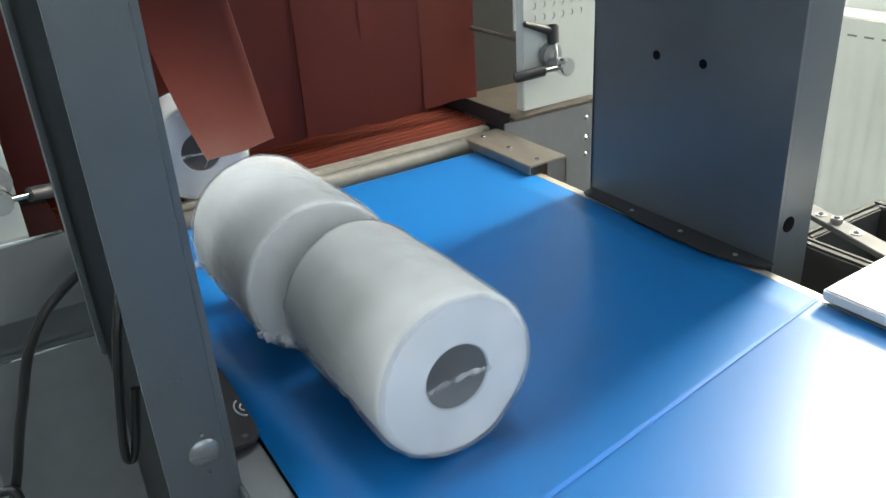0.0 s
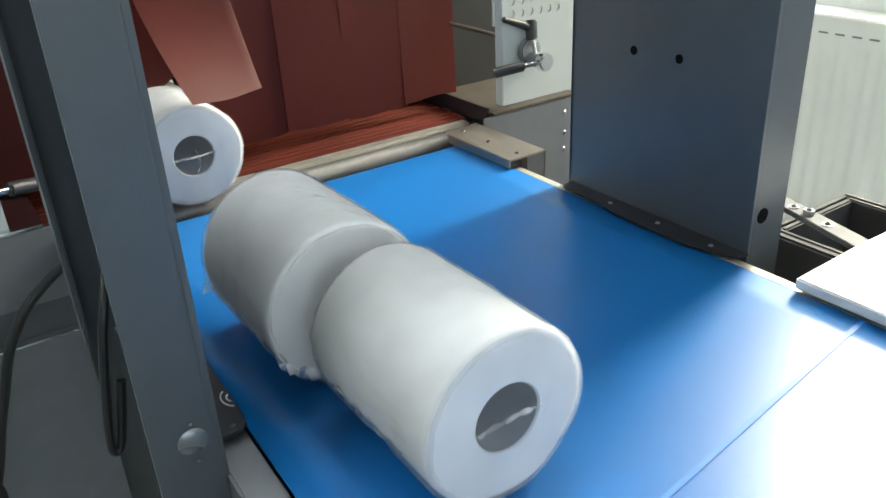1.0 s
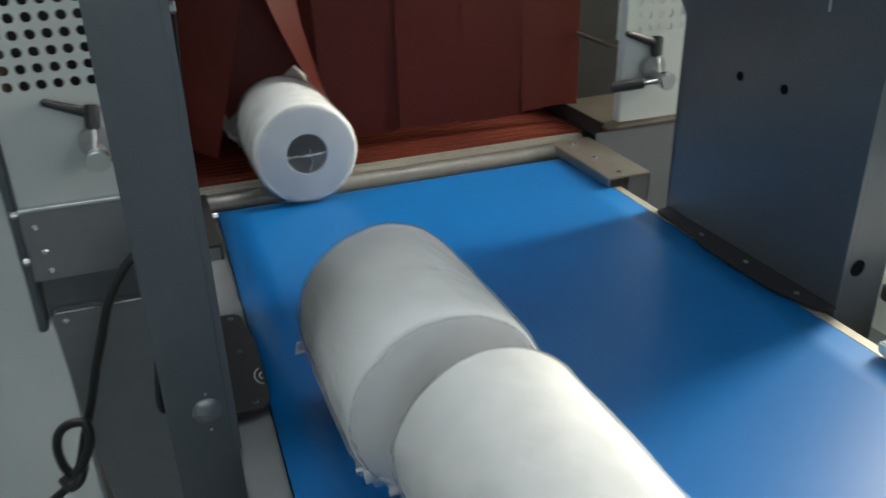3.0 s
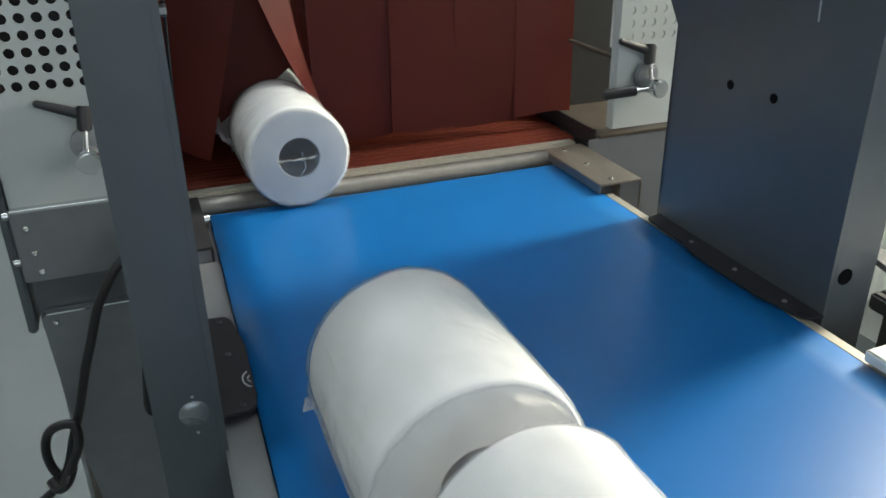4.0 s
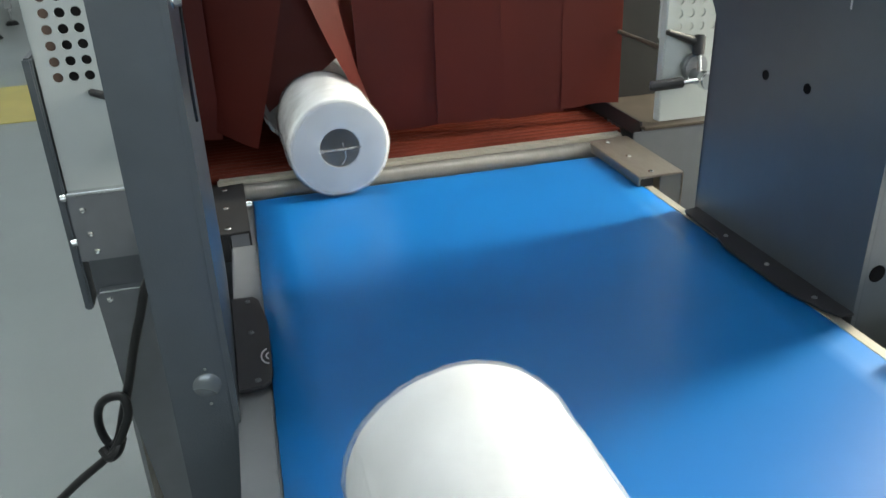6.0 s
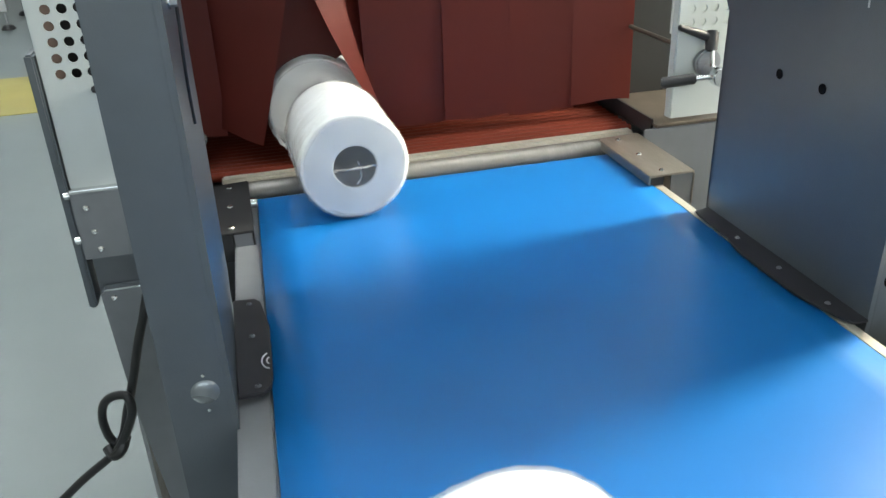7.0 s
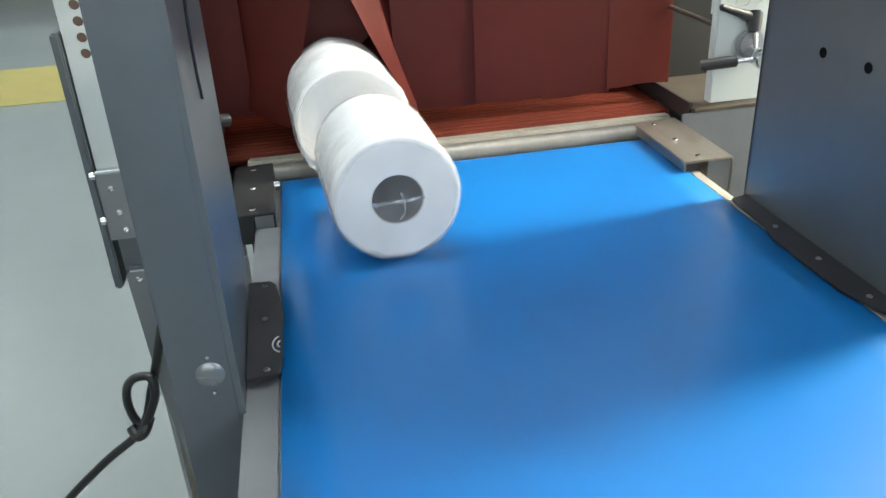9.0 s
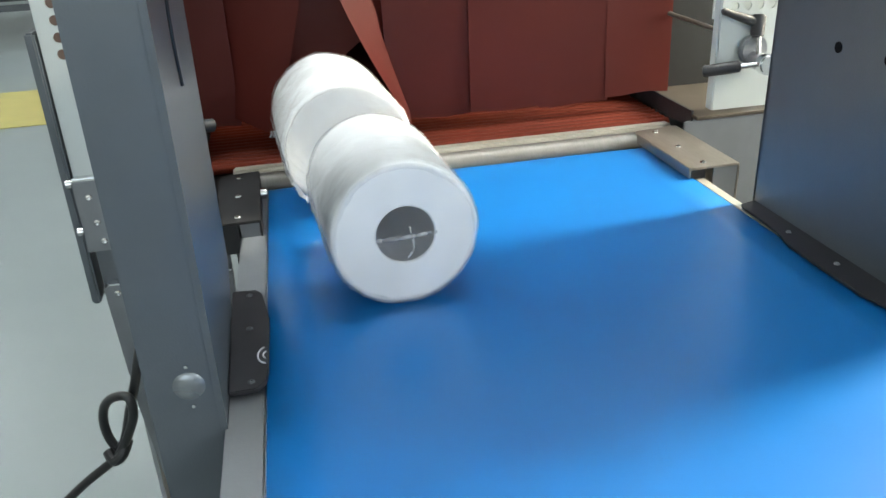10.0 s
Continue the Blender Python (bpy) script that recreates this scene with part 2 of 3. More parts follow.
def perforated(cols, rows, x0, z0, pitch_x, pitch_z, r, y0, y1, seg=14):
    """A sheet whose cells each have a round hole, between y0 and y1."""
    b = bmesh.new()
    for i in range(cols):
        for j in range(rows):
            cx, cz = x0 + (i + 0.5) * pitch_x, z0 + (j + 0.5) * pitch_z
            hx, hz = pitch_x / 2, pitch_z / 2
            inner, outer = [], []
            for k in range(seg):
                a = 2 * math.pi * (k + 0.5) / seg
                ca, sa = math.cos(a), math.sin(a)
                s = min(hx / max(abs(ca), 1e-6), hz / max(abs(sa), 1e-6))
                inner.append((cx + r * ca, cz + r * sa))
                outer.append((cx + s * ca, cz + s * sa))
            rings = [[b.verts.new((u, y, v)) for u, v in o] for o, y in ((outer, y0), (inner, y0), (inner, y1), (outer, y1))]
            for m, n in zip(rings, rings[1:]):
                for k in range(seg):
                    b.faces.new((m[k], m[(k + 1) % seg], n[(k + 1) % seg], n[k]))
            for m in (rings[0], rings[3]):
                for su, sv in ((1, 1), (-1, 1), (-1, -1), (1, -1)):
                    c = b.verts.new((cx + su * hx, m[0].co.y, cz + sv * hz))
                    q = sorted(m, key=lambda v: (v.co - c.co).length)[:2]
                    b.faces.new((c, q[0], q[1]))
    bmesh.ops.remove_doubles(b, verts=b.verts, dist=1e-5)
    return b


_screws = {}


def screw(parent, x, y, z, axis="z", r=0.0033, material=None, name="screw"):
    """A round-headed screw with a recess; the axis names the way that its head looks."""
    key = (r, material.name if material else "")
    if key not in _screws:
        b = bmesh.new()
        prof = [(r * 0.42, 0.0002), (r * 0.45, r * 0.55), (r * 0.72, r * 0.5), (r, r * 0.18), (r, -0.0006)]
        rings = [[b.verts.new((q * math.cos(2 * math.pi * k / 12), q * math.sin(2 * math.pi * k / 12), h)) for k in range(12)] for q, h in prof]
        b.faces.new(rings[0])
        for m, n in zip(rings, rings[1:]):
            for k in range(12):
                b.faces.new((m[k], m[(k + 1) % 12], n[(k + 1) % 12], n[k]))
        bmesh.ops.recalc_face_normals(b, faces=b.faces)
        me = bpy.data.meshes.new(name)
        b.to_mesh(me)
        b.free()
        me.materials.append(material or M_CHROME)
        _screws[key] = me
    ob = new(name, _screws[key])
    ob.parent = parent
    ob.matrix_basis = Matrix.Translation((x, y, z)) @ {"z": pose(0, 0, 0), "-y": pose(0, 0, 0, 90, 0, 0), "x": pose(0, 0, 0, 0, 90, 0),
                                                       "-x": pose(0, 0, 0, 0, -90, 0)}[axis]
    return ob


# ---- hall ----
H = 0.85
X0, X1, Y0, Y1, TOP = -7.0, WALL_X, -4.5, 9.5, 4.0
tagged(link("floor", box(X0 - 0.2, X1 + 0.2, Y0 - 0.2, Y1 + 0.2, -0.2, 0), M_FLOOR), "glossy grey epoxy factory floor", "floor", kind="structure")
tagged(link("floor_lane", box(X0, -0.6, 3.70, 4.57, 0.0005, 0.004), M_YELLOW), "yellow painted walkway lane on the grey floor", "floor marking", kind="structure")
tagged(link("ceiling", box(X0 - 0.2, X1 + 0.2, Y0 - 0.2, Y1 + 0.2, TOP, TOP + 0.15), M_WALL), "plain white hall ceiling", "ceiling", kind="structure")
tagged(link("wall_west", box(X0 - 0.2, X0, Y0, Y1, 0, TOP), M_WALL), "plain white hall wall", "wall", kind="structure")
tagged(link("wall_north", box(X0, X1, Y1, Y1 + 0.2, 0, TOP), M_WALL), "plain white hall wall", "wall", kind="structure")
bw = bmesh.new()
for q in ((X0, -2.35, 0, TOP), (1.15, X1, 0, TOP), (-2.35, 1.15, 0, 1.15), (-2.35, 1.15, 2.75, TOP)):
    box(q[0], q[1], Y0 - 0.2, Y0, q[2], q[3], bm=bw)
tagged(link("wall_south", bw, M_WALL), "plain white hall wall", "wall", kind="structure")
# the first opening is added and unseen, for the rear fill lamp
WIN = [(-2.9, -1.5, 1.05, 2.45), (-0.37, 0.15, 0.98, 2.30)]
bw = bmesh.new()
ys = [Y0] + [v for w in WIN for v in w[:2]] + [Y1]
for i in range(0, len(ys), 2):
    box(X1, X1 + 0.25, ys[i], ys[i + 1], 0, TOP, bm=bw)
for a, c, lo, hi in WIN:
    box(X1, X1 + 0.25, a, c, 0, lo, bm=bw)
    box(X1, X1 + 0.25, a, c, hi, TOP, bm=bw)
tagged(link("wall_east", bw, M_WALL), "white wall with windows above a radiator", "wall", kind="structure")
for i, (a, c, lo, hi) in enumerate(WIN):
    w = thing("window_%d" % (i + 1), "bright white-framed window in the wall", "window", kind="structure")
    for nm, bb in (("frame", box(X1 + 0.08, X1 + 0.14, a, a + 0.05, lo, hi, 0.004)), ("frame", box(X1 + 0.08, X1 + 0.14, c - 0.05, c, lo, hi, 0.004)),
                   ("frame", box(X1 + 0.08, X1 + 0.14, a + 0.05, c - 0.05, lo, lo + 0.05, 0.004)),
                   ("frame", box(X1 + 0.08, X1 + 0.14, a + 0.05, c - 0.05, hi - 0.05, hi, 0.004)),
                   ("sill", box(X1 - 0.06, X1 + 0.08, a - 0.04, c + 0.04, lo - 0.03, lo, 0.005))):
        part(nm, bb, M_FRAME, w)
    g = part("pane", box(X1 + 0.105, X1 + 0.111, a + 0.05, c - 0.05, lo + 0.05, hi - 0.05), M_GLASS, w)
    g.visible_shadow = False
# unseen south window, added to go with the south fill lamp
w = thing("window_3", "added white-framed window in the unseen south wall", "window", kind="structure")
for q in ((-2.35, -2.29, 1.15, 2.75), (1.09, 1.15, 1.15, 2.75), (-0.63, -0.57, 1.21, 2.69), (-2.29, 1.09, 1.15, 1.21), (-2.29, 1.09, 2.69, 2.75)):
    part("frame", box(q[0], q[1], Y0 - 0.13, Y0 - 0.07, q[2], q[3], 0.004), M_FRAME, w)
for q in ((-2.29, -0.63), (-0.57, 1.09)):
    g = part("pane", box(q[0], q[1], Y0 - 0.105, Y0 - 0.099, 1.21, 2.69), M_GLASS, w)
    g.visible_shadow = False
for k, (lx, ly) in enumerate(((0.7, 0.12), (-1.3, 0.12), (-3.3, 0.12), (-1.3, 3.4), (-3.3, 3.4), (-1.3, 6.6), (-3.3, 6.6))):
    lamp = thing("ceiling_light", "long white fluorescent ceiling light", "ceiling lamp", group="ceiling lights of the hall", at=(lx, ly, TOP - 0.06))
    part("housing", box(-0.62, 0.62, -0.14, 0.14, 0, 0.06, 0.01), M_FRAME, lamp)
    part("diffuser", box(-0.60, 0.60, -0.12, 0.12, -0.03, -0.001, 0.008), M_LAMP, lamp)

# radiator under the window
rad = thing("radiator", "white ribbed panel radiator below the window", "radiator", at=(X1 - 0.10, 0.0, 0.0))
bm = bmesh.new()
ry0, ry1, rz0, rz1 = -0.75, 0.85, 0.16, 0.80
nr = 46
prev = None
for k in range(nr * 4 + 1):
    y = ry0 + (ry1 - ry0) * k / (nr * 4)
    dep = (0.0, 0.0, 0.0060, 0.0060)[k % 4]
    cur = [bm.verts.new((dep if 0.20 < z < 0.745 else 0.0, y, z)) for z in (rz0, 0.19, 0.215, 0.735, 0.75, rz1)]
    if prev:
        for a in range(5):
            bm.faces.new((prev[a], cur[a], cur[a + 1], prev[a + 1]))
    prev = cur
part("front_panel", bm, M_RADIATOR, rad)
part("body", box(0.012, 0.085, ry0, ry1, rz0, rz1 - 0.004, 0.004), M_RADIATOR, rad)
part("top_cover", box(-0.004, 0.09, ry0, ry1, rz1, rz1 + 0.010, 0.003), M_RADIATOR, rad)
for k in range(40):
    y = ry0 + 0.02 + k * 0.04
    part("slot", box(-0.0015, 0.0, y, y + 0.022, 0.768, 0.772), M_SLOT, rad)

# ---- belt conveyor ----
W = 0.419
YN = -1.30
conv = thing("belt_conveyor", "blue belt conveyor with metal side rails and black guides", "conveyor")
bm = bmesh.new()
rows = []
R = 0.022
prof = [(YN, 0.0)] + [(YN + (0.0 - R - YN) * k / 24, 0.0) for k in range(1, 25)]
prof += [(-R + R * math.sin(a), -R + R * math.cos(a)) for a in (math.pi * k / 12 for k in range(1, 13))]
prof += [(YN, -2 * R)]
for y, dz in prof:
    lx = 0.002 + 0.023 * y      # the left edge runs a little askew
    rows.append([bm.verts.new((lx + (W - lx) * k / 12, y, H + dz)) for k in range(13)])
for a, c in zip(rows, rows[1:]):
    for k in range(12):
        bm.faces.new((a[k], a[k + 1], c[k + 1], c[k]))
belt = part("belt", bm, M_BELT, conv, "smooth blue conveyor belt")
sol = belt.modifiers.new("thick", "SOLIDIFY")
sol.thickness, sol.offset = 0.0018, -1
seam = part("seam", prism([(0.001, -0.040), (W - 0.001, 0.020), (W - 0.001, 0.024), (0.001, -0.036)], "z", 0.0002, 0.0007), M_SEAM, conv, "slanting belt joint")
part("side_rail", box(W + 0.001, W + 0.013, YN, -0.002, H - 0.09, H - 0.001, 0.0015), M_RAIL, conv, "bare aluminium rail")
part("side_rail", prism([(-0.024, -0.002), (0.0014, -0.002), (0.0014 + 0.023 * YN, YN), (-0.052, YN)], "z", H - 0.09, H - 0.004, 0.002), M_SHEET, conv)
part("bed", box(0.004, W - 0.004, YN + 0.05, -0.05, H - 0.035, H - 0.006), M_DARKSTEEL, conv)
part("pulley", cyl((0.004, -R, H - R - 0.001), (W - 0.002, -R, H - R - 0.001), R - 0.0035, 28), M_STEEL, conv)
part("axle", cyl((-0.017, -0.040, H + 0.005), (0.0, -0.040, H + 0.005), 0.0055, 16, 0.001), M_CHROME, conv, "bright threaded axle end")
for y in (-0.55, -1.15):
    for x0, x1 in ((-0.021, 0.02), (W - 0.02, W + 0.012)):
        part("leg", box(x0, x1, y - 0.02, y + 0.02, 0, H - 0.09, 0.003), M_POST, conv)
# guides with a wavy inner edge
g = [(0.4405, -0.200), (0.424, -0.204), (0.4215, -0.211), (0.4195, -0.268), (0.4135, -0.292), (0.4125, -0.335), (0.4135, -0.382), (0.4215, -0.415), (0.427, -0.428), (0.4405, -0.429)]
gr = part("guide", prism(g, "z", H + 0.0006, H + 0.0028, 0.0006), M_GUIDE, conv, "black wavy-edged guide plate")
for y in (-0.272, -0.335, -0.398):
    screw(gr, 0.4275, y, H + 0.0028, r=0.0024, material=M_STEEL)
g = [(-0.030, -0.246), (-0.012, -0.248), (-0.008, -0.254), (-0.003, -0.295), (-0.005, -0.366), (-0.007, -0.378), (-0.013, -0.384), (-0.030, -0.384)]
gl = part("guide", prism(g, "z", H + 0.0006, H + 0.004, 0.0008), M_GUIDE, conv, "black guide plate with a grey mark")
for x, y in ((-0.017, -0.257), (-0.017, -0.308), (-0.016, -0.376)):
    screw(gl, x, y, H + 0.004, r=0.0024, material=M_DARKSTEEL)
bm = bmesh.new()
for cx, rx, ry, a0, a1 in ((-0.0055, 0.0062, 0.0105, 192, 350), (-0.0047, 0.0035, 0.0048, 215, 345)):
    pts = [(cx + rx * math.sin(radians(a)), -0.346 + ry * math.cos(radians(a)), H + 0.0042) for a in range(a0, a1, 15)]
    join(bm, tube(pts, 0.0006, 6, 2))
part("mark", bm, M_MARK, gl, "grey curved mark")


def bracket(x0, x1, cx, label, material):
    b = prism([(x0 + 0.004, 0.008), (x1, 0.012), (x1, -0.126), (x0, -0.127), (x0, 0.0)], "z", H + 0.009, H + 0.0115, 0.0008)
    ob = part("bracket", b, material, conv, label)
    part("lip", box(x0 + 0.0005, x0 + 0.0025, -0.126, -0.004, H + 0.001, H + 0.009), material, ob)
    part("web", box(x1 - 0.002, x1, -0.126, 0.011, H - 0.04, H + 0.009), material, ob)
    part("foot", box(x0 + 0.003, x0 + 0.02, -0.124, -0.10, H - 0.02, H + 0.009, 0.001), M_BLACK, ob)
    part("end_plate", box(max(x0 + 0.022, x1 - 0.028), x1 - 0.0022, -0.1255, -0.1235, H - 0.045, H + 0.009), M_SHEET, ob)
    for y in (-0.006, -0.060, -0.114):
        screw(ob, cx, y, H + 0.0115, r=0.0032)


bracket(0.4125, 0.468, 0.434, "bent steel bracket with three screws", M_BRACKET)
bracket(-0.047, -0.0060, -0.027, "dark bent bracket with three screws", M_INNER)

# ---- posts either side of the belt ----


def machine_post(inner, outer, yf, yr, label, step, low, high):
    s = 1 if outer > inner else -1
    t = 0.004 * s
    p = thing("machine_post", label, "machine post", group="posts beside the belt")
    web = [(yf, 0.25), (yf, 1.6), (yr + step, 1.6), (yr + step, 1.075), (yr, 1.045), (yr, low), (yf + 0.05, min(low, 0.80)), (yf + 0.05, 0.25)]
    part("web", prism(web, "x", min(inner, inner + t), max(inner, inner + t)), M_POST, p)
    lo, hi = sorted((inner, outer))
    b = bmesh.new()
    n = 5
    pts = [(outer, yf), (inner + s * 0.006, yf)] + [(inner + s * 0.006 * (1 - math.sin(a)), yf + 0.006 * (1 - math.cos(a))) for a in (math.pi / 2 * k / n for k in range(1, n + 1))]
    pts += [(inner + t, yf + 0.006), (inner + t * 1.6, yf + 0.004), (outer, yf + 0.004)]
    part("front_flange", prism(pts, "z", 0.25, 1.6), M_POST, p)
    part("rear_flange", box(lo, hi, yr - 0.004, yr, low, high, 0.001), M_POST, p)
    part("return_lip", box(outer - 0.002, outer + 0.002, yr - 0.022, yr - 0.004, low, high, 0.001), M_POST, p)
    part("foot", box(lo - 0.01, hi + 0.01, yf - 0.01, yr + 0.01, 0, 0.25, 0.004), M_POST, p)
    return p


# no real bore: a black disc paints the shade inside each hole
def hole(parent, x, y, z, axis, r):
    q = {"x": (x + 0.0006, y, z), "-x": (x - 0.0006, y, z), "-y": (x, y - 0.0006, z)}[axis]
    d = {"x": (-0.003, 0, 0), "-x": (0.003, 0, 0), "-y": (0, 0.003, 0)}[axis]
    part("hole", cyl(q, Vector(q) + Vector(d), r, 18), M_HOLE, parent, "black disc for the shade in a drilled hole")


pl = machine_post(-0.0310, -0.0720, -0.407, -0.228, "grey painted channel post with a bright round plug", 0.0, 0.872, 1.6)
pr = machine_post(0.4405, 0.4860, -0.4270, -0.196, "grey painted channel post with drilled holes", 0.022, 0.25, 1.04)
hole(pr, 0.4405, -0.280, 1.007, "-x", 0.0042)
hole(pr, 0.4405, -0.334, 1.008, "-x", 0.0042)
hole(pr, 0.4550, -0.4270, 0.8845, "-y", 0.0072)
b = lathe([(0.0, -0.0022), (0.004, -0.0020), (0.0075, -0.0012), (0.0092, 0.0), (0.0092, 0.003)], 28)
b.transform(Matrix.Translation((-0.0480, -0.407, 0.8780)))
part("plug", b, M_PLUG, pl, "bright round metal plug")
for dz in (-0.0135, 0.0135):
    part("pin", cyl((-0.0475, -0.4085, 0.8780 + dz), (-0.0475, -0.406, 0.8780 + dz), 0.0011, 8), M_CHROME, pl)
for z in (1.1145, 1.1235):
    bolt = part("bolt", cyl((-0.031, -0.360, z), (-0.0255, -0.360, z), 0.0036, 6, 0.0005), M_STEEL, pl, "bright hexagon bolt")
    part("washer", cyl((-0.031, -0.360, z), (-0.0298, -0.360, z), 0.0050, 18, 0.0003), M_CHROME, bolt)
part("wire", tube([(-0.025, -0.374, 1.4), (-0.026, -0.359, 1.15), (-0.0285, -0.350, 1.07), (-0.029, -0.340, 1.036)], 0.0010), M_RUBBER, pl, "thin black wire")
part("scratch", prism([(-0.367, 1.075), (-0.3655, 1.075), (-0.3615, 1.14), (-0.3625, 1.14)], "x", 0.4399, 0.4403), M_MARK, pr)

# ---- shrink tunnel ----
tun = thing("shrink_tunnel", "white and steel shrink tunnel with dark red strip curtain", "machine")
TX0, TX1 = -0.189, 0.634
LX, RX = -0.088, 0.510      # opening between the front panels
YF = 0.0
part("fascia", box(TX0, -0.052, YF, YF + 0.003, 0.797, 0.874, 0.001), M_SHEET, tun)
part("fascia", box(0.472, TX1, YF, YF + 0.003, 0.731, 0.868, 0.001), M_SHEET, tun)
part("ledge", box(TX0, LX + 0.03, YF - 0.0005, 0.30, 0.874, 0.878, 0.001), M_CHROME, tun, "bright sheet edge")
part("ledge", box(0.487, TX1, YF - 0.0005, 0.30, 0.868, 0.872, 0.001), M_SOOT, tun, "stained steel ledge")
for x, z in ((-0.176, 0.857), (-0.1735, 0.829), (-0.171, 0.808)):
    screw(tun, x, YF, z, "-y", r=0.0036)
for z in (0.848, 0.819, 0.795):
    screw(tun, 0.609, YF, z, "-y", r=0.0034)
for z in (0.872, 0.820):
    part("stud", cyl((TX0 - 0.006, YF + 0.004, z), (TX0, YF + 0.004, z), 0.005, 12, 0.0008), M_CHROME, tun)
part("recess_band", box(TX0 + 0.004, -0.05, YF + 0.012, YF + 0.015, 0.735, 0.80), M_DARKSTEEL, tun)
part("lower_panel", prism([(TX0 + 0.006, 0.753), (TX0 + 0.011, 0.757), (-0.05, 0.757), (-0.05, 0.10), (TX0 + 0.06, 0.10), (TX0 + 0.012, 0.60)], "y", YF - 0.001, YF + 0.012), M_SHEET, tun)
screw(tun, -0.170, YF - 0.001, 0.747, "-y", r=0.0036)
part("panel_trim", box(TX0 + 0.011, -0.05, YF - 0.003, YF + 0.010, 0.7575, 0.7595), M_CHROME, tun, "bright sheet edge")
part("side_strip", box(TX0 - 0.010, TX0 - 0.001, YF + 0.004, YF + 0.05, 0.735, 1.02, 0.002), M_POST, tun)
part("side_wall", box(TX0 + 0.001, TX0 + 0.006, YF + 0.05, 1.2, 0.10, 0.868), M_STEEL, tun)
part("side_wall", box(TX1 - 0.006, TX1 - 0.001, YF + 0.05, 1.2, 0.10, 0.868), M_STEEL, tun)
part("lower_body", box(-0.05, 0.472, 0.10, 1.2, 0.35, 0.80), M_DARKSTEEL, tun)
# front panels: plain below, perforated above
PX, PZ, HR = 0.0151, 0.0157, 0.0050
for x0, x1, cx in ((TX0 + 0.002, LX, TX0 + 0.0115), (RX, TX1 - 0.002, RX + 0.0075)):
    part("front_panel", box(x0, x1, YF + 0.008, YF + 0.010, 0.876, 0.990 if x0 < 0 else 0.983), M_WHITE, tun)
    n = 6
    zh = 0.990 if x0 < 0 else 0.983
    part("perforated_panel", perforated(n, 16, cx, zh, PX, PZ, HR, YF + 0.008, YF + 0.010), M_WHITE, tun)
    part("panel_edge", box(x0, cx, YF + 0.008, YF + 0.010, zh, zh + 16 * PZ), M_WHITE, tun)
    part("panel_edge", box(cx + n * PX, x1, YF + 0.008, YF + 0.010, zh, zh + 16 * PZ), M_WHITE, tun)
    inx = x1 if x0 < 0 else x0
    part("panel_return", box(inx - 0.001, inx + 0.001, YF + 0.010, YF + 0.022, 0.876, 1.245), M_WHITE, tun)
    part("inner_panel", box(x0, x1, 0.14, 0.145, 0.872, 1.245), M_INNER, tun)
part("outer_panel", box(TX0, TX0 + 0.003, 0.012, 1.2, 0.872, 1.245), M_WHITE, tun)
part("outer_panel", box(TX1 - 0.003, TX1, 0.146, 1.2, 0.872, 1.245), M_WHITE, tun)
# added near-black sheet: gives the left holes their shade
part("shade_backing", box(TX0 + 0.0035, TX0 + 0.0055, 0.014, 0.138, 0.876, 1.244), M_DARK, tun)
# added white sheet: makes the right holes look lit from inside
part("bright_backing", box(RX + 0.002, TX1 - 0.006, YF + 0.030, YF + 0.032, 0.975, 1.244), M_WHITE, tun)
part("hood", box(TX0, TX1, 0.125, 1.2, 1.246, 1.42, 0.006), M_WHITE, tun)
# chamber walls carry their shade as a near-black colour
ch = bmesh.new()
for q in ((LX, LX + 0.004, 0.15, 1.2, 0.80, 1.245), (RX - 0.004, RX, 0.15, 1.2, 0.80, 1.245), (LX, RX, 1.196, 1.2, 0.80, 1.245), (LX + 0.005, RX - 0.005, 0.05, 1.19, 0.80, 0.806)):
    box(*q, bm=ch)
part("chamber", ch, M_DARK, tun, "tunnel chamber with its shade coloured near-black")
# transfer bar and the roller bed
part("transfer_bar", cyl((-0.035, 0.031, H - 0.013), (0.468, 0.031, H - 0.013), 0.0145, 24), M_BAR, tun, "round grey transfer bar")
part("bar_cap", box(-0.035, 0.478, 0.040, 0.056, H - 0.012, H + 0.004, 0.002), M_RAIL, tun, "pale metal edge strip")
me = None
for k in range(60):
    y = 0.0635 + k * 0.0125
    if me is None:
        r0 = part("roller", cyl((-0.075, 0, H), (0.484, 0, H), 0.0056, 12), M_RODS, tun)
        me = r0.data
        r0.location.y = y
    else:
        r = new("roller", me)
        r.parent = tun
        r.location.y = y
part("side_guide", prism([(0.012, 0.856), (0.012, 0.8765), (0.16, 0.8765), (0.16, 0.856)], "x", 0.486, 0.489), M_BLACK, tun, "black edge of the roller bed")
# clamp knobs on the two front panels


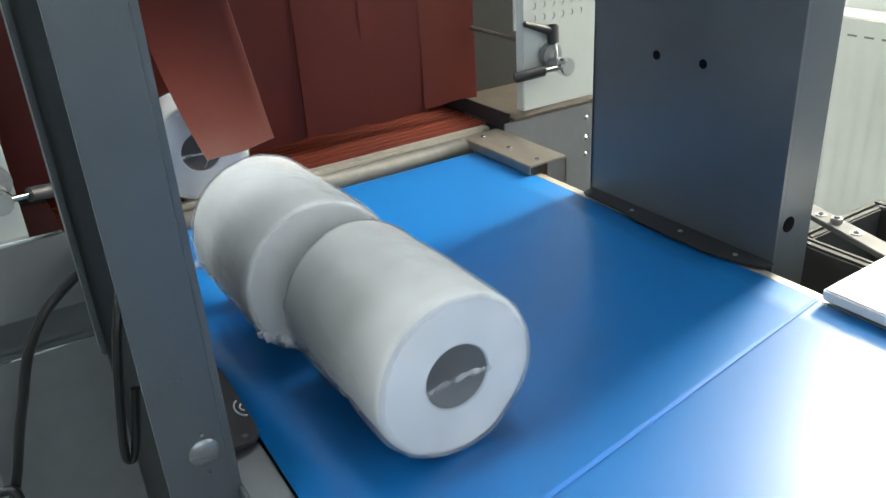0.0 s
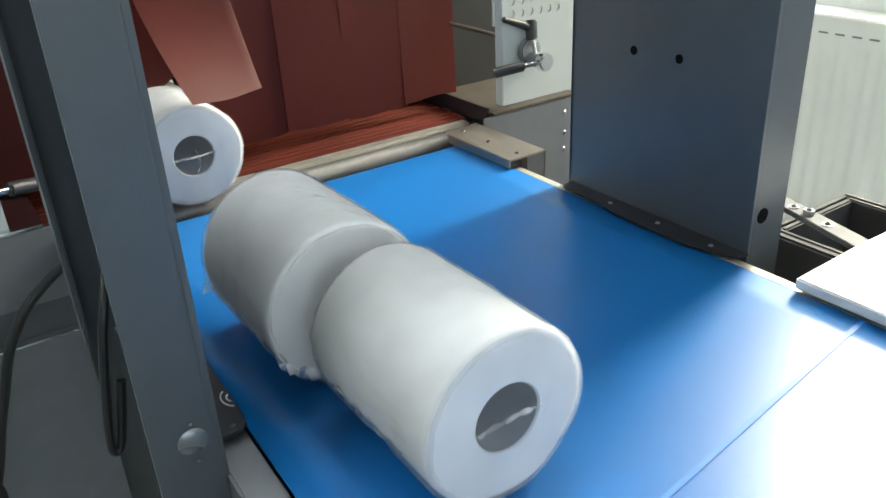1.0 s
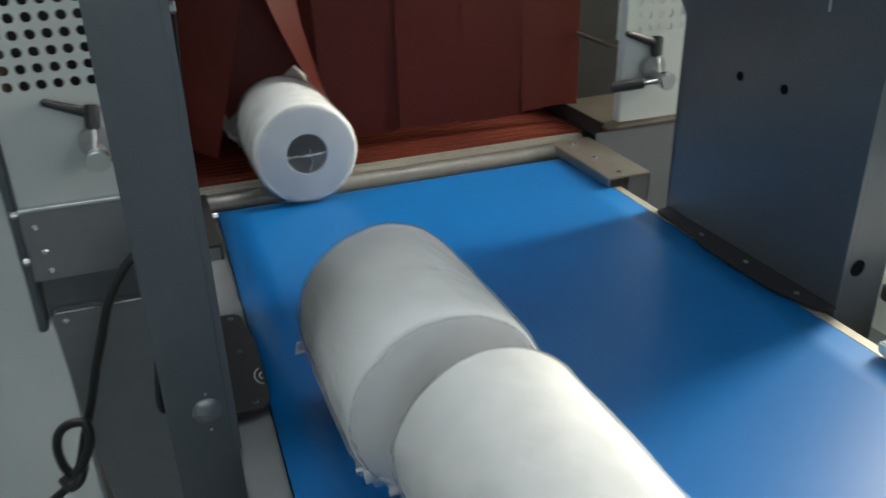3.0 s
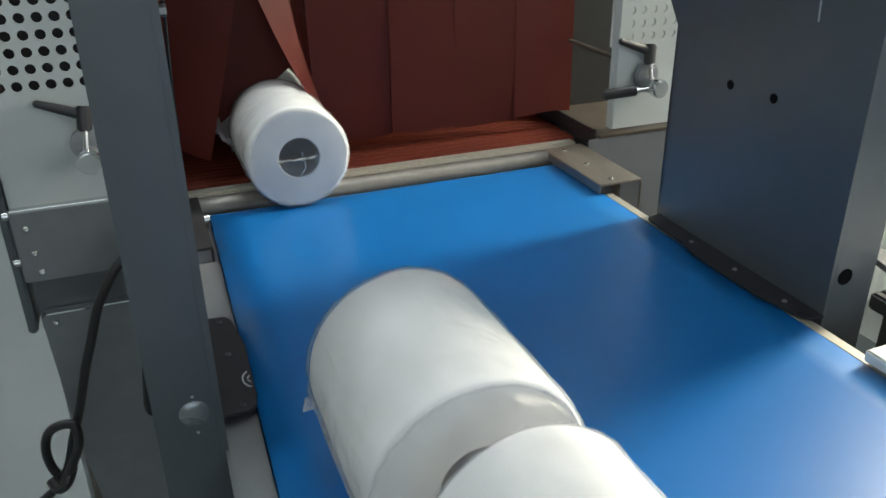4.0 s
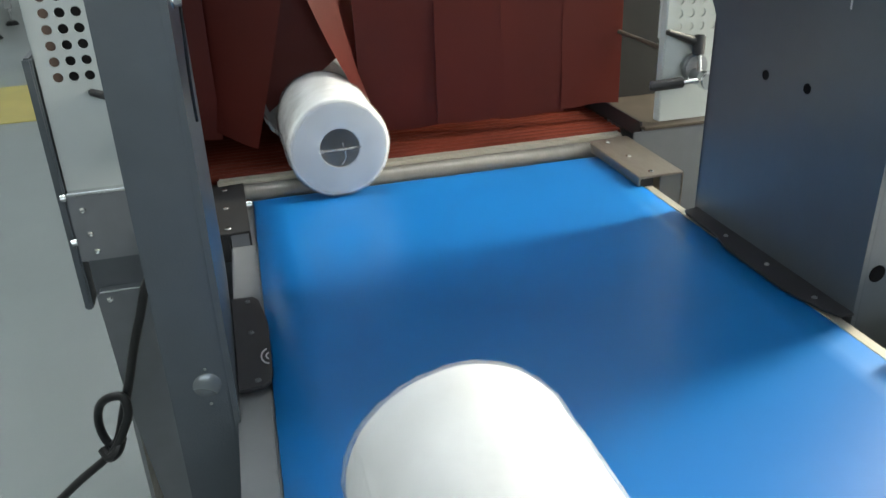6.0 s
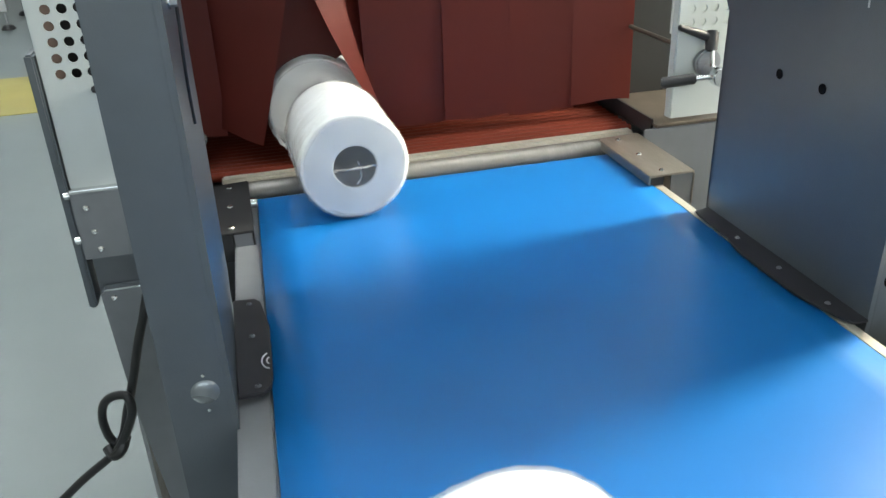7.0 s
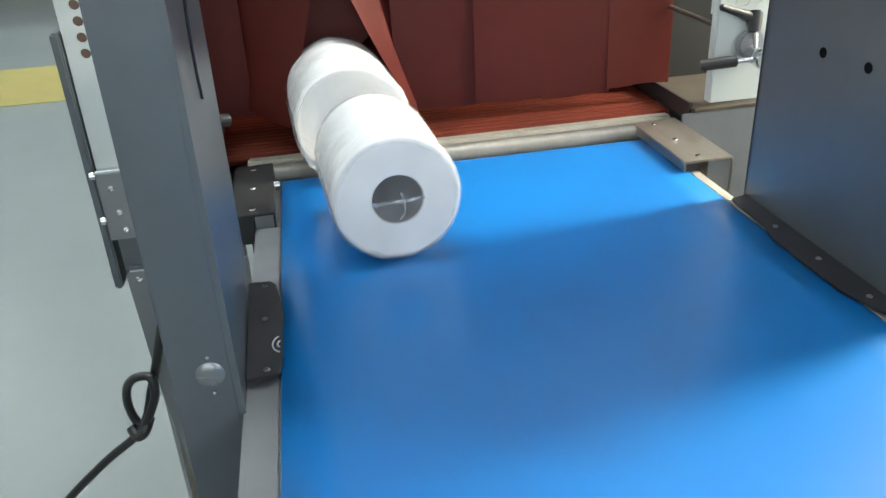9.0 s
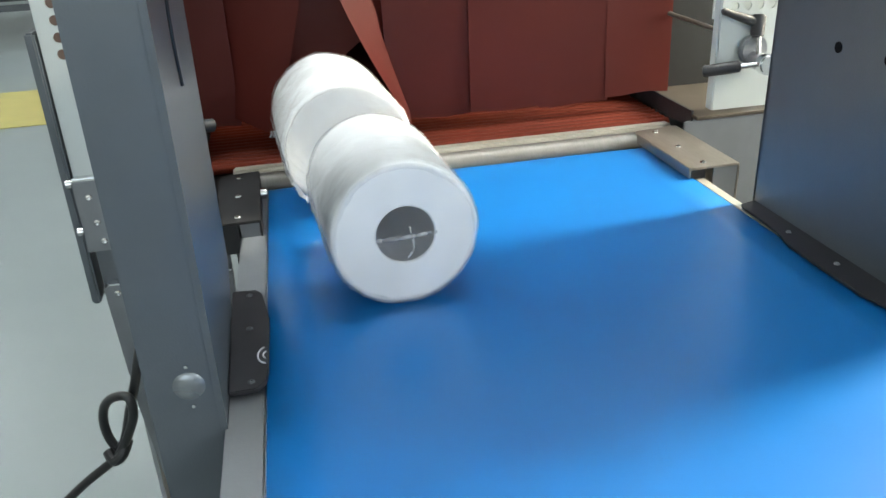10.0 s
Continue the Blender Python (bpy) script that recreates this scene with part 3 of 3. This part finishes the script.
def clamp(x, z, side):
    yk = -0.025
    c = part("clamp", cyl((x, YF + 0.008, z + 0.010), (x, YF - 0.002, z + 0.010), 0.0165, 28, 0.002), M_STEEL, tun, "round clamp with levers")
    part("stem", cyl((x, YF, z), (x, yk, z), 0.0095, 22, 0.001), M_STEEL, c)
    part("knob", cyl((x, yk + 0.004, z), (x, yk - 0.008, z), 0.0115, 26, 0.002), M_CHROME, c)
    part("grip_shaft", cyl((x + side * 0.008, yk, z), (x + side * 0.026, yk + 0.010, z - 0.003), 0.0032, 14), M_CHROME, c)
    part("grip", cyl((x + side * 0.024, yk + 0.009, z - 0.0025), (x + side * 0.060, yk + 0.026, z - 0.009), 0.0067, 18, 0.0015), M_BLACK, c, "black hand grip")
    part("lever_stem", cyl((x - 0.002, yk + 0.012, z + 0.006), (x + 0.001, yk + 0.022, z + 0.030), 0.003, 12), M_CHROME, c)
    part("lever_hub", cyl((x, yk + 0.022, z + 0.024), (x + 0.003, yk + 0.028, z + 0.048), 0.0072, 18, 0.002, 0.0082), M_BLACK, c)
    part("lever_arm", cyl((x + 0.003, yk + 0.026, z + 0.039), (x - 0.041, yk + 0.030, z + 0.055), 0.0060, 14, 0.0015, 0.0036), M_BLACK, c, "black lever")


clamp(0.549, 0.933, -1)
clamp(-0.103, 0.927, 1)
part("rod", cyl((0.488, 0.135, 0.975), (0.520, 0.02, 0.962), 0.0028, 12), M_SOOT, tun, "thin brown rod")
part("rod_boss", cyl((0.489, 0.138, 0.975), (0.491, 0.122, 0.973), 0.0095, 18, 0.001), M_CURTAIN, tun)

# strip curtain
ZT = 1.20


def strip(x0, x1, drop, bend, ripple=0.002, seed=0, twist=0.0, lean=0.0, bow=0.0, turn=0.0, skew=0.0, name="curtain_strip"):
    """A hanging rubber strip in its hinge's space: it bulges towards the belt by bend, turns by twist degrees to its
    foot, its left edge draws in by lean, and it bows sideways by bow."""
    b = bmesh.new()
    nx, nz = 10, 24
    grid = []
    xm = (x0 + x1) / 2
    for j in range(nz + 1):
        f = j / nz
        ca, sa = math.cos(radians(turn + twist * f)), math.sin(radians(turn + twist * f))
        row = []
        for i in range(nx + 1):
            u = i / nx
            a = x0 + lean * f * f
            w = a + (x1 - a) * u - xm
            y = -bend * f * f + ripple * math.sin(3.1 * u + 5 * f + seed) * f + 0.0012 * (u - 0.5) ** 2 * math.cos(seed)
            row.append(b.verts.new((xm + bow * f * f + w * ca, y + w * sa, -drop * f - skew * (1 - u) * f + 0.0015 * math.sin(6 * u + seed) * (j == nz))))
        grid.append(row)
    for j in range(nz):
        for i in range(nx):
            b.faces.new((grid[j][i], grid[j][i + 1], grid[j + 1][i + 1], grid[j + 1][i]))
    ext = bmesh.ops.extrude_face_region(b, geom=b.faces[:])
    for v in ext["geom"]:
        if isinstance(v, bmesh.types.BMVert):
            v.co.y += 0.0018
    return part(name, b, M_CURTAIN, tun)


def hang(ob, x, y, z, rx=0, ry=0, rz=0):
    ob.matrix_basis = pose(x, y, z, rx, ry, rz)


S = [(0.152, 0.251, 0.327, 0.000, 1, 0.004), (0.252, 0.337, 0.326, 0.003, 2, 0), (0.338, 0.421, 0.328, 0.001, 3.3, 0), (0.422, 0.500, 0.322, 0.004, 4, 0)]
for k, (a, c, drop, bend, sd, lean) in enumerate(S):
    hang(strip(a - 0.005, c + 0.0005, drop, bend, 0.0008, seed=sd, lean=lean), 0, 0.106 + 0.0006 * (k % 2), ZT)
hang(strip(-0.085, -0.022, 0.315, 0.0, seed=5), 0, 0.112, ZT, 0, 0, 0)
hang(strip(-0.045, 0.045, 0.320, 0.006, seed=6, twist=-42), 0.057, 0.096, ZT, 2, 13, 0)
hang(strip(-0.058, 0.052, 0.250, 0.004, seed=7, skew=0.034), 0.010, 0.120, ZT, -2, -17, 0)
# the strip that the packs push aside: turned on itself towards its foot
flap = strip(-0.045, 0.045, 0.338, 0.0, 0.001, seed=8, twist=75, turn=10, bow=0.068, name="curtain_flap")
tagged(flap, "orange-red curtain strip pushed aside by the pack")

# ---- packs of rolls ----
R1, L1 = 0.0545, 0.132       # front roll
R2, L2 = 0.0590, 0.127       # rear roll, looser and wider


def make_roll(parent, y0, rad, length, off, seed):
    e = 0.0042
    prof = [(0.0215, y0 + 0.001), (0.0225, y0)]
    prof += [(rad - e, y0)] + [(rad - e + e * math.sin(a), y0 + e * (1 - math.cos(a))) for a in (math.pi / 2 * k / 4 for k in range(1, 5))]
    prof += [(rad, y0 + e + (length - 2 * e) * k / 10) for k in range(1, 10)]
    prof += [(rad - e + e * math.cos(a), y0 + length - e + e * math.sin(a)) for a in (math.pi / 2 * k / 4 for k in range(0, 5))]
    prof += [(0.0225, y0 + length), (0.0215, y0 + length - 0.001)]

    def wob(a, y, r):
        return 1 + (dent(a, y, seed) if r > 0.04 else 0.0)
    b = lathe(prof, 72, wobble=wob)
    b.transform(Matrix.Translation(off))
    ob = part("roll", b, M_PAPER, parent)
    b = lathe([(0.0214, y0 + 0.0012), (0.0214, y0 + length - 0.0012)], 48)
    b.transform(Matrix.Translation(off))
    part("core", b, M_CORE, ob, "grey cardboard core")
    return ob


def dent(a, y, seed):
    """How far a roll's soft outline is off a circle."""
    n = noise.noise(Vector((math.cos(a) * 1.2, y * 7, math.sin(a) * 1.2 + seed)))
    flat = max(0.0, math.cos(a + math.pi / 2)) ** 14
    fine = noise.noise(Vector((math.cos(a) * 3.4, y * 24, math.sin(a) * 3.4 - seed)))
    sides = (-42, 10) if seed < 3 else (-62, -20, 55)      # where a soft roll has been pressed flat
    press = sum(max(0.0, math.cos(a - radians(s))) ** 12 for s in sides)
    return 0.022 * n + 0.010 * fine - 0.012 * flat - (0.026 if seed < 3 else 0.010) * press


def make_pack(label, seed, gap, shift, R2=R2, L2=L2, lift=0.0):
    p = thing("roll_pack", label, "roll pack", group="packs on the belt")
    tot = L1 + gap + L2
    off2 = Vector((shift, 0, R2 - R1 + lift))
    make_roll(p, 0.0, R1, L1, Vector((0, 0, 0)), seed)
    make_roll(p, L1 + gap, R2, L2, off2, seed + 3.7)
    f1, f2, e = R1 + 0.0014, R2 + 0.0014, 0.0046
    prof = [(0.0, -0.0012), (0.012, -0.0014), (0.022, -0.0013)] + [(0.022 + (f1 - e - 0.022) * k / 6, -0.0012) for k in range(1, 7)]
    prof += [(f1 - e + e * math.sin(a), -0.0012 + e * (1 - math.cos(a))) for a in (math.pi / 2 * k / 5 for k in range(1, 6))]
    prof += [(f1, e + (L1 - 2 * e) * k / 34) for k in range(1, 35)]
    prof += [(f1 - e + e * math.cos(a), L1 - e + e * math.sin(a)) for a in (math.pi / 2 * k / 5 for k in range(1, 6))]
    for u, q in ((0.06, 0.93), (0.16, 0.90), (0.3, 0.88), (0.5, 0.875), (0.7, 0.885), (0.84, 0.90), (0.93, 0.925), (0.985, 0.95)):
        prof.append((f1 * q * (1 - u) + f2 * q * u, L1 + gap * u))
    prof += [(f2 - e + e * math.sin(a), L1 + gap - 0.0012 + e * (1 - math.cos(a))) for a in (math.pi / 2 * k / 5 for k in range(0, 5))]
    prof += [(f2, L1 + gap + e + (L2 - 2 * e) * k / 34) for k in range(0, 35)]
    prof += [(f2 - e + e * math.cos(a), tot - e + 0.0012 + e * math.sin(a)) for a in (math.pi / 2 * k / 5 for k in range(1, 6))]
    prof += [(0.022, tot + 0.0014), (0.0, tot + 0.0014)]

    def blend(y):
        u = min(1.0, max(0.0, (y - L1) / (gap - 0.0015)))
        return u * u * (3 - 2 * u)

    def wob(a, y, r):
        u = blend(y)
        w = dent(a, y, seed) * (1 - u) + dent(a, y, seed + 3.7) * u
        neck = max(0.0, 1 - abs(y - L1 - gap / 2) / (gap / 2 + 0.012))
        w += neck * 0.030 * noise.noise(Vector((math.cos(a) * 6, y * 40, math.sin(a) * 6 + seed)))
        side = max(0.0, -math.cos(a)) ** 2
        fold = 1 - 2.6 * abs(noise.noise(Vector((math.cos(a) * 5, y * 34 + math.sin(a) * 3, math.sin(a) * 5 + seed * 2))))
        w += max(0.0, fold) * (0.010 + 0.020 * side) * (1 if r > 0.05 else 0)
        return 1 + (w if r > 0.03 else 0)
    b = lathe(prof, 168, wobble=wob)
    for v in b.verts:
        v.co += off2 * blend(v.co.y)
    part("film", b, M_FILM, p, "clear shrink film")
    # the welded film seam across the core
    b = bmesh.new()
    prev = None
    for k in range(41):
        x = -0.0225 + 0.045 * k / 40
        z = -0.001 + 0.0016 * noise.noise(Vector((x * 60, seed, 0))) + 0.0009 * math.sin(x * 70 + seed)
        hw = 0.0013 + 0.0022 * abs(noise.noise(Vector((x * 120, 5, seed))))
        cur = [b.verts.new((x, -0.0016, z - hw)), b.verts.new((x, -0.0030, z)), b.verts.new((x, -0.0016, z + hw))]
        if prev:
            b.faces.new((prev[0], cur[0], cur[1], prev[1]))
            b.faces.new((prev[1], cur[1], cur[2], prev[2]))
        prev = cur
    part("film_seam", b, M_SEAMFILM, p, "whitish welded film seam")
    # the gathered rim of the film on the front face
    b = bmesh.new()
    rr = random.Random(int(seed * 7))
    rings = []
    n = 120
    for k in range(n):
        a = 2 * math.pi * k / n
        ca, sa = math.cos(a), math.sin(a)
        o = f1 * (1 + dent(a, 0.0, seed))
        w = 0.0008 + 0.0030 * abs(noise.noise(Vector((ca * 4, seed, sa * 4)))) + rr.uniform(0, 0.0006)
        rings.append([b.verts.new((ca * q, y, sa * q)) for q, y in ((o - 0.0015, -0.0014), (o - 0.0025 - w * 0.4, -0.0019 - rr.uniform(0, 0.0008)), (o - 0.0040 - w, -0.0015))])
    for k in range(n):
        p0, p1 = rings[k], rings[(k + 1) % n]
        for q in range(2):
            b.faces.new((p0[q], p1[q], p1[q + 1], p0[q + 1]))
    part("film_rim", b, M_RIM, p, "gathered film rim")
    b = tube([(0.004, 0.004, 0.004), (0.005, 0.003, -0.004), (0.006, 0.002, -0.012), (0.001, 0.002, -0.019)], 0.0009, 6, 5)
    if seed > 5:
        part("film_strand", b, M_SEAMFILM, p, "thin strand of film in the core")
    # crumpled film edges
    rng = random.Random(int(seed * 10))
    for a0, y0, y1, big in ((200, 0.03, L1 - 0.02, 0.55), (206, L1 - 0.012, L1 + gap + 0.012, 1.4), (198, L1 + gap + 0.02, tot - 0.004, 0.7)):
        b = bmesh.new()
        prev = None
        n = 30
        for k in range(n + 1):
            y = y0 + (y1 - y0) * k / n
            u = blend(y)
            a = radians(a0 + 4 * math.sin(k * 0.9) + rng.uniform(-3, 3))
            rr = (f1 * (1 - u) + f2 * u) * (1 + dent(a, y, seed) * (1 - u) + dent(a, y, seed + 3.7) * u)
            hgt = rng.uniform(0.0002, 0.0028) * big * math.sin(math.pi * k / n)
            d = Vector((math.cos(a), 0, math.sin(a)))
            base = off2 * u + Vector((0, y, 0))
            cur = [b.verts.new(d * (rr - 0.002) + base), b.verts.new(d * (rr + hgt) + base + Vector((0, rng.uniform(-0.002, 0.002), rng.uniform(-0.001, 0.0015))))]
            if prev:
                b.faces.new((prev[0], cur[0], cur[1], prev[1]))
            prev = cur
        part("film_edge", b, M_FIN, p, "crumpled film edge")
    for a0, y, sz in ((197, tot - 0.006, 0.009), (205, L1 + 0.004, 0.006)):
        u = blend(y)
        fr = f1 * (1 - u) + f2 * u
        b = bmesh.new()
        d = Vector((math.cos(radians(a0)), 0, math.sin(radians(a0))))
        t = Vector((-d.z, 0, d.x))
        base = off2 * u + Vector((0, y, 0))
        cs = [d * (fr - 0.003) + Vector((0, -sz, 0)), d * (fr - 0.003) + t * 0.006, d * (fr - 0.003) + Vector((0, sz * 0.8, 0)), d * (fr + sz) + t * 0.003, d * (fr + sz * 0.5) - t * 0.003 + Vector((0, sz * 0.4, 0))]
        v = [b.verts.new(q + base) for q in cs]
        for q in ((0, 1, 3), (1, 4, 3), (1, 2, 4), (0, 3, 4)):
            b.faces.new([v[k] for k in q])
        part("film_tip", b, M_FIN, p, "loose film tip")
    return p


PX0, PZ0 = 0.0910, H + R1 + 0.0016
pack_a = make_pack("two white tissue rolls in clear shrink film on the belt", 1.3, 0.025, -0.012)
pack_b = make_pack("two white tissue rolls in clear film leaving the tunnel", 6.1, 0.057, -0.010, 0.0590, 0.142, 0.004)

# ---- right side: plate, rail, bin ----
wp = thing("side_plate", "white enamelled metal plate beside the belt", "plate")
part("top", prism([(0.418, -0.489), (0.50, -0.486), (0.66, -0.486), (0.66, -1.1), (0.424, -1.1)], "z", H + 0.002, H + 0.012, 0.0015), M_PLATE, wp)
part("underside", box(0.436, 0.655, -1.09, -0.50, H - 0.03, H + 0.002), M_DARKSTEEL, wp)
part("stand", box(0.45, 0.58, -0.75, -0.70, 0, H - 0.03, 0.004), M_POST, wp)
rl = thing("steel_rail", "grey flat steel rail with countersunk screws", "rail")
part("bar", prism([(0.627, -0.25), (0.647, -0.25), (0.580, -0.488), (0.556, -0.488)], "z", H - 0.026, H - 0.020, 0.0008), M_RAILBAR, rl)
part("support", box(0.612, 0.636, -0.30, -0.27, 0, H - 0.026, 0.002), M_DARKSTEEL, rl)
for x, y, hgt in ((0.602, -0.365, 0), (0.598, -0.385, 0.004), (0.589, -0.412, 0)):
    part("washer", cyl((x, y, H - 0.021), (x, y, H - 0.0190 + hgt), 0.0058, 18, 0.0004), M_STEEL, rl)
    screw(rl, x, y, H - 0.0188 + hgt, r=0.0028, material=M_DARKSTEEL)
bn = thing("storage_bin", "dark grey plastic bin on the floor", "bin")
BX0, BX1, BY0, BY1, BZ = 0.66, 0.81, -0.86, -0.312, 0.767
part("base", box(BX0, BX1, BY0, BY1, 0.0, 0.012), M_BIN, bn)
for q in ((BX0, BX0 + 0.008, BY0, BY1), (BX1 - 0.008, BX1, BY0, BY1), (BX0 + 0.008, BX1 - 0.008, BY0, BY0 + 0.008), (BX0 + 0.008, BX1 - 0.008, BY1 - 0.008, BY1)):
    part("side", box(*q, 0.012, BZ, 0.002), M_BIN, bn)
for q in ((BX0 - 0.012, BX0, BY0 - 0.012, BY1 + 0.012), (BX1, BX1 + 0.012, BY0 - 0.012, BY1 + 0.012), (BX0, BX1, BY0 - 0.012, BY0), (BX0, BX1, BY1, BY1 + 0.012)):
    part("rim", box(*q, BZ - 0.02, BZ, 0.003), M_BIN, bn)

# ---- left side: cables, far machine, bag ----
cb = thing("power_cable", "black rubber power cable with a loose knot", "cable")
part("cable", tube([(-0.048, -0.072, 0.862), (-0.059, -0.065, 0.858), (-0.080, -0.060, 0.841), (-0.100, -0.060, 0.822), (-0.121, -0.060, 0.787), (-0.134, -0.060, 0.751),
                    (-0.146, -0.060, 0.718), (-0.159, -0.060, 0.676), (-0.173, -0.060, 0.636), (-0.184, -0.060, 0.603), (-0.194, -0.055, 0.589), (-0.2015, -0.052, 0.600), (-0.203, -0.052, 0.623),
                    (-0.197, -0.056, 0.645), (-0.184, -0.064, 0.659), (-0.168, -0.071, 0.661), (-0.166, -0.074, 0.642), (-0.176, -0.072, 0.617), (-0.190, -0.068, 0.592), (-0.206, -0.062, 0.575),
                    (-0.249, -0.06, 0.542), (-0.32, -0.05, 0.47), (-0.43, -0.02, 0.32), (-0.52, 0.02, 0.14), (-0.6, 0.1, 0.006), (-0.9, 0.3, 0.006)], 0.0050, 12), M_RUBBER, cb)
part("knot", tube([(-0.180, -0.066, 0.606), (-0.187, -0.072, 0.592), (-0.197, -0.070, 0.584), (-0.204, -0.060, 0.590)], 0.0060, 10), M_RUBBER, cb)
sb = thing("cable_loop", "thin black cable hanging behind the post", "cable")
part("cable", tube([(-0.052, -0.270, 0.935), (-0.060, -0.282, 0.918), (-0.066, -0.285, 0.898), (-0.074, -0.285, 0.856), (-0.080, -0.285, 0.815), (-0.079, -0.285, 0.803), (-0.074, -0.285, 0.806), (-0.069, -0.285, 0.826), (-0.062, -0.283, 0.858)], 0.0034), M_RUBBER, sb)

fm = thing("far_machine", "pale metal machine frame on black levelling feet", "machine", at=(-2.45, 6.9, 0))
for x in (-1.2, 0.0, 0.72):
    for y in (-0.55, 0.12):
        part("leg", box(x - 0.025, x + 0.025, y - 0.025, y + 0.025, 0.14, 0.62, 0.003), M_FRAME, fm)
        part("stem", cyl((x, y, 0.02), (x, y, 0.15), 0.012, 12), M_CHROME, fm)
        part("foot", cyl((x, y, 0.0), (x, y, 0.035), 0.06, 20, 0.006, 0.035), M_BLACK, fm)
part("body", box(-1.5, 0.85, -0.65, 0.6, 0.62, 1.5, 0.01), M_FRAME, fm)
part("lower_rail", box(-1.3, 0.80, -0.57, -0.53, 0.26, 0.31, 0.003), M_DARKSTEEL, fm)
part("lower_rail", box(-1.3, 0.80, 0.10, 0.14, 0.26, 0.31, 0.003), M_DARKSTEEL, fm)

b = bmesh.new()
bmesh.ops.create_icosphere(b, subdivisions=4, radius=0.16)
for v in b.verts:
    n = noise.noise(v.co * 14) * 0.5 + noise.noise(v.co * 34) * 0.3
    v.co *= 1 + 0.45 * n
    v.co.z = max(0.0, v.co.z * 0.5 + 0.045)
bag = link("plastic_bag", b, M_FIN)
tagged(bag, "crumpled clear plastic bag on the floor", "bag")
bag.location = (-1.64, 3.52, 0.0)


# ---- what moves ----
def motions():
    v = 0.0634
    walk(pack_a, [(t, pose(PX0, -0.468 - v * t, PZ0)) for t in (0, 2.5, 5, 7.5, 10)])
    yb = [(0, 0.046), (0.5, 0.030), (1.0, 0.007), (1.5, -0.024), (1.8, -0.031), (2.2, -0.0355), (2.6, -0.0365), (4.3, -0.0368), (5.6, -0.0370), (5.9, -0.0395), (6.2, -0.056),
          (6.6, -0.083), (7.5, -0.1415), (8.5, -0.205), (9.2, -0.250), (10, -0.3000)]
    walk(pack_b, [(t, pose(PX0 + 0.0090, y + 0.003, PZ0, 0, 0, 0.2 if t < 6 else 0.2 + 2.6 * (t - 6) / 4)) for t, y in yb])
    walk(seam, [(t, pose(0, -0.507 - v * t, H)) for t in (0, 2.5, 5, 7.5, 10)])
    # hinge x, z; swing and turn in degrees
    bent = [(0, 0.103, 1.243, -5, -65), (0.5, 0.106, 1.263, -7, -65), (1.0, 0.107, 1.290, -10, -64), (1.2, 0.105, 1.282, -7, -50),
            (1.5, 0.106, 1.255, -4, -25), (1.8, 0.104, 1.235, -1, -8), (2.2, 0.103, 1.222, 0, 0), (6.0, 0.103, 1.222, 0, 0), (7.5, 0.103, 1.222, 0, 0), (10, 0.103, 1.222, -1, -3)]
    walk(flap, [(t, pose(x, 0.098, z, rx, 0, 0) @ pose(0, 0, 0, 0, 0, turn)) for t, x, z, rx, turn in bent])


motions()
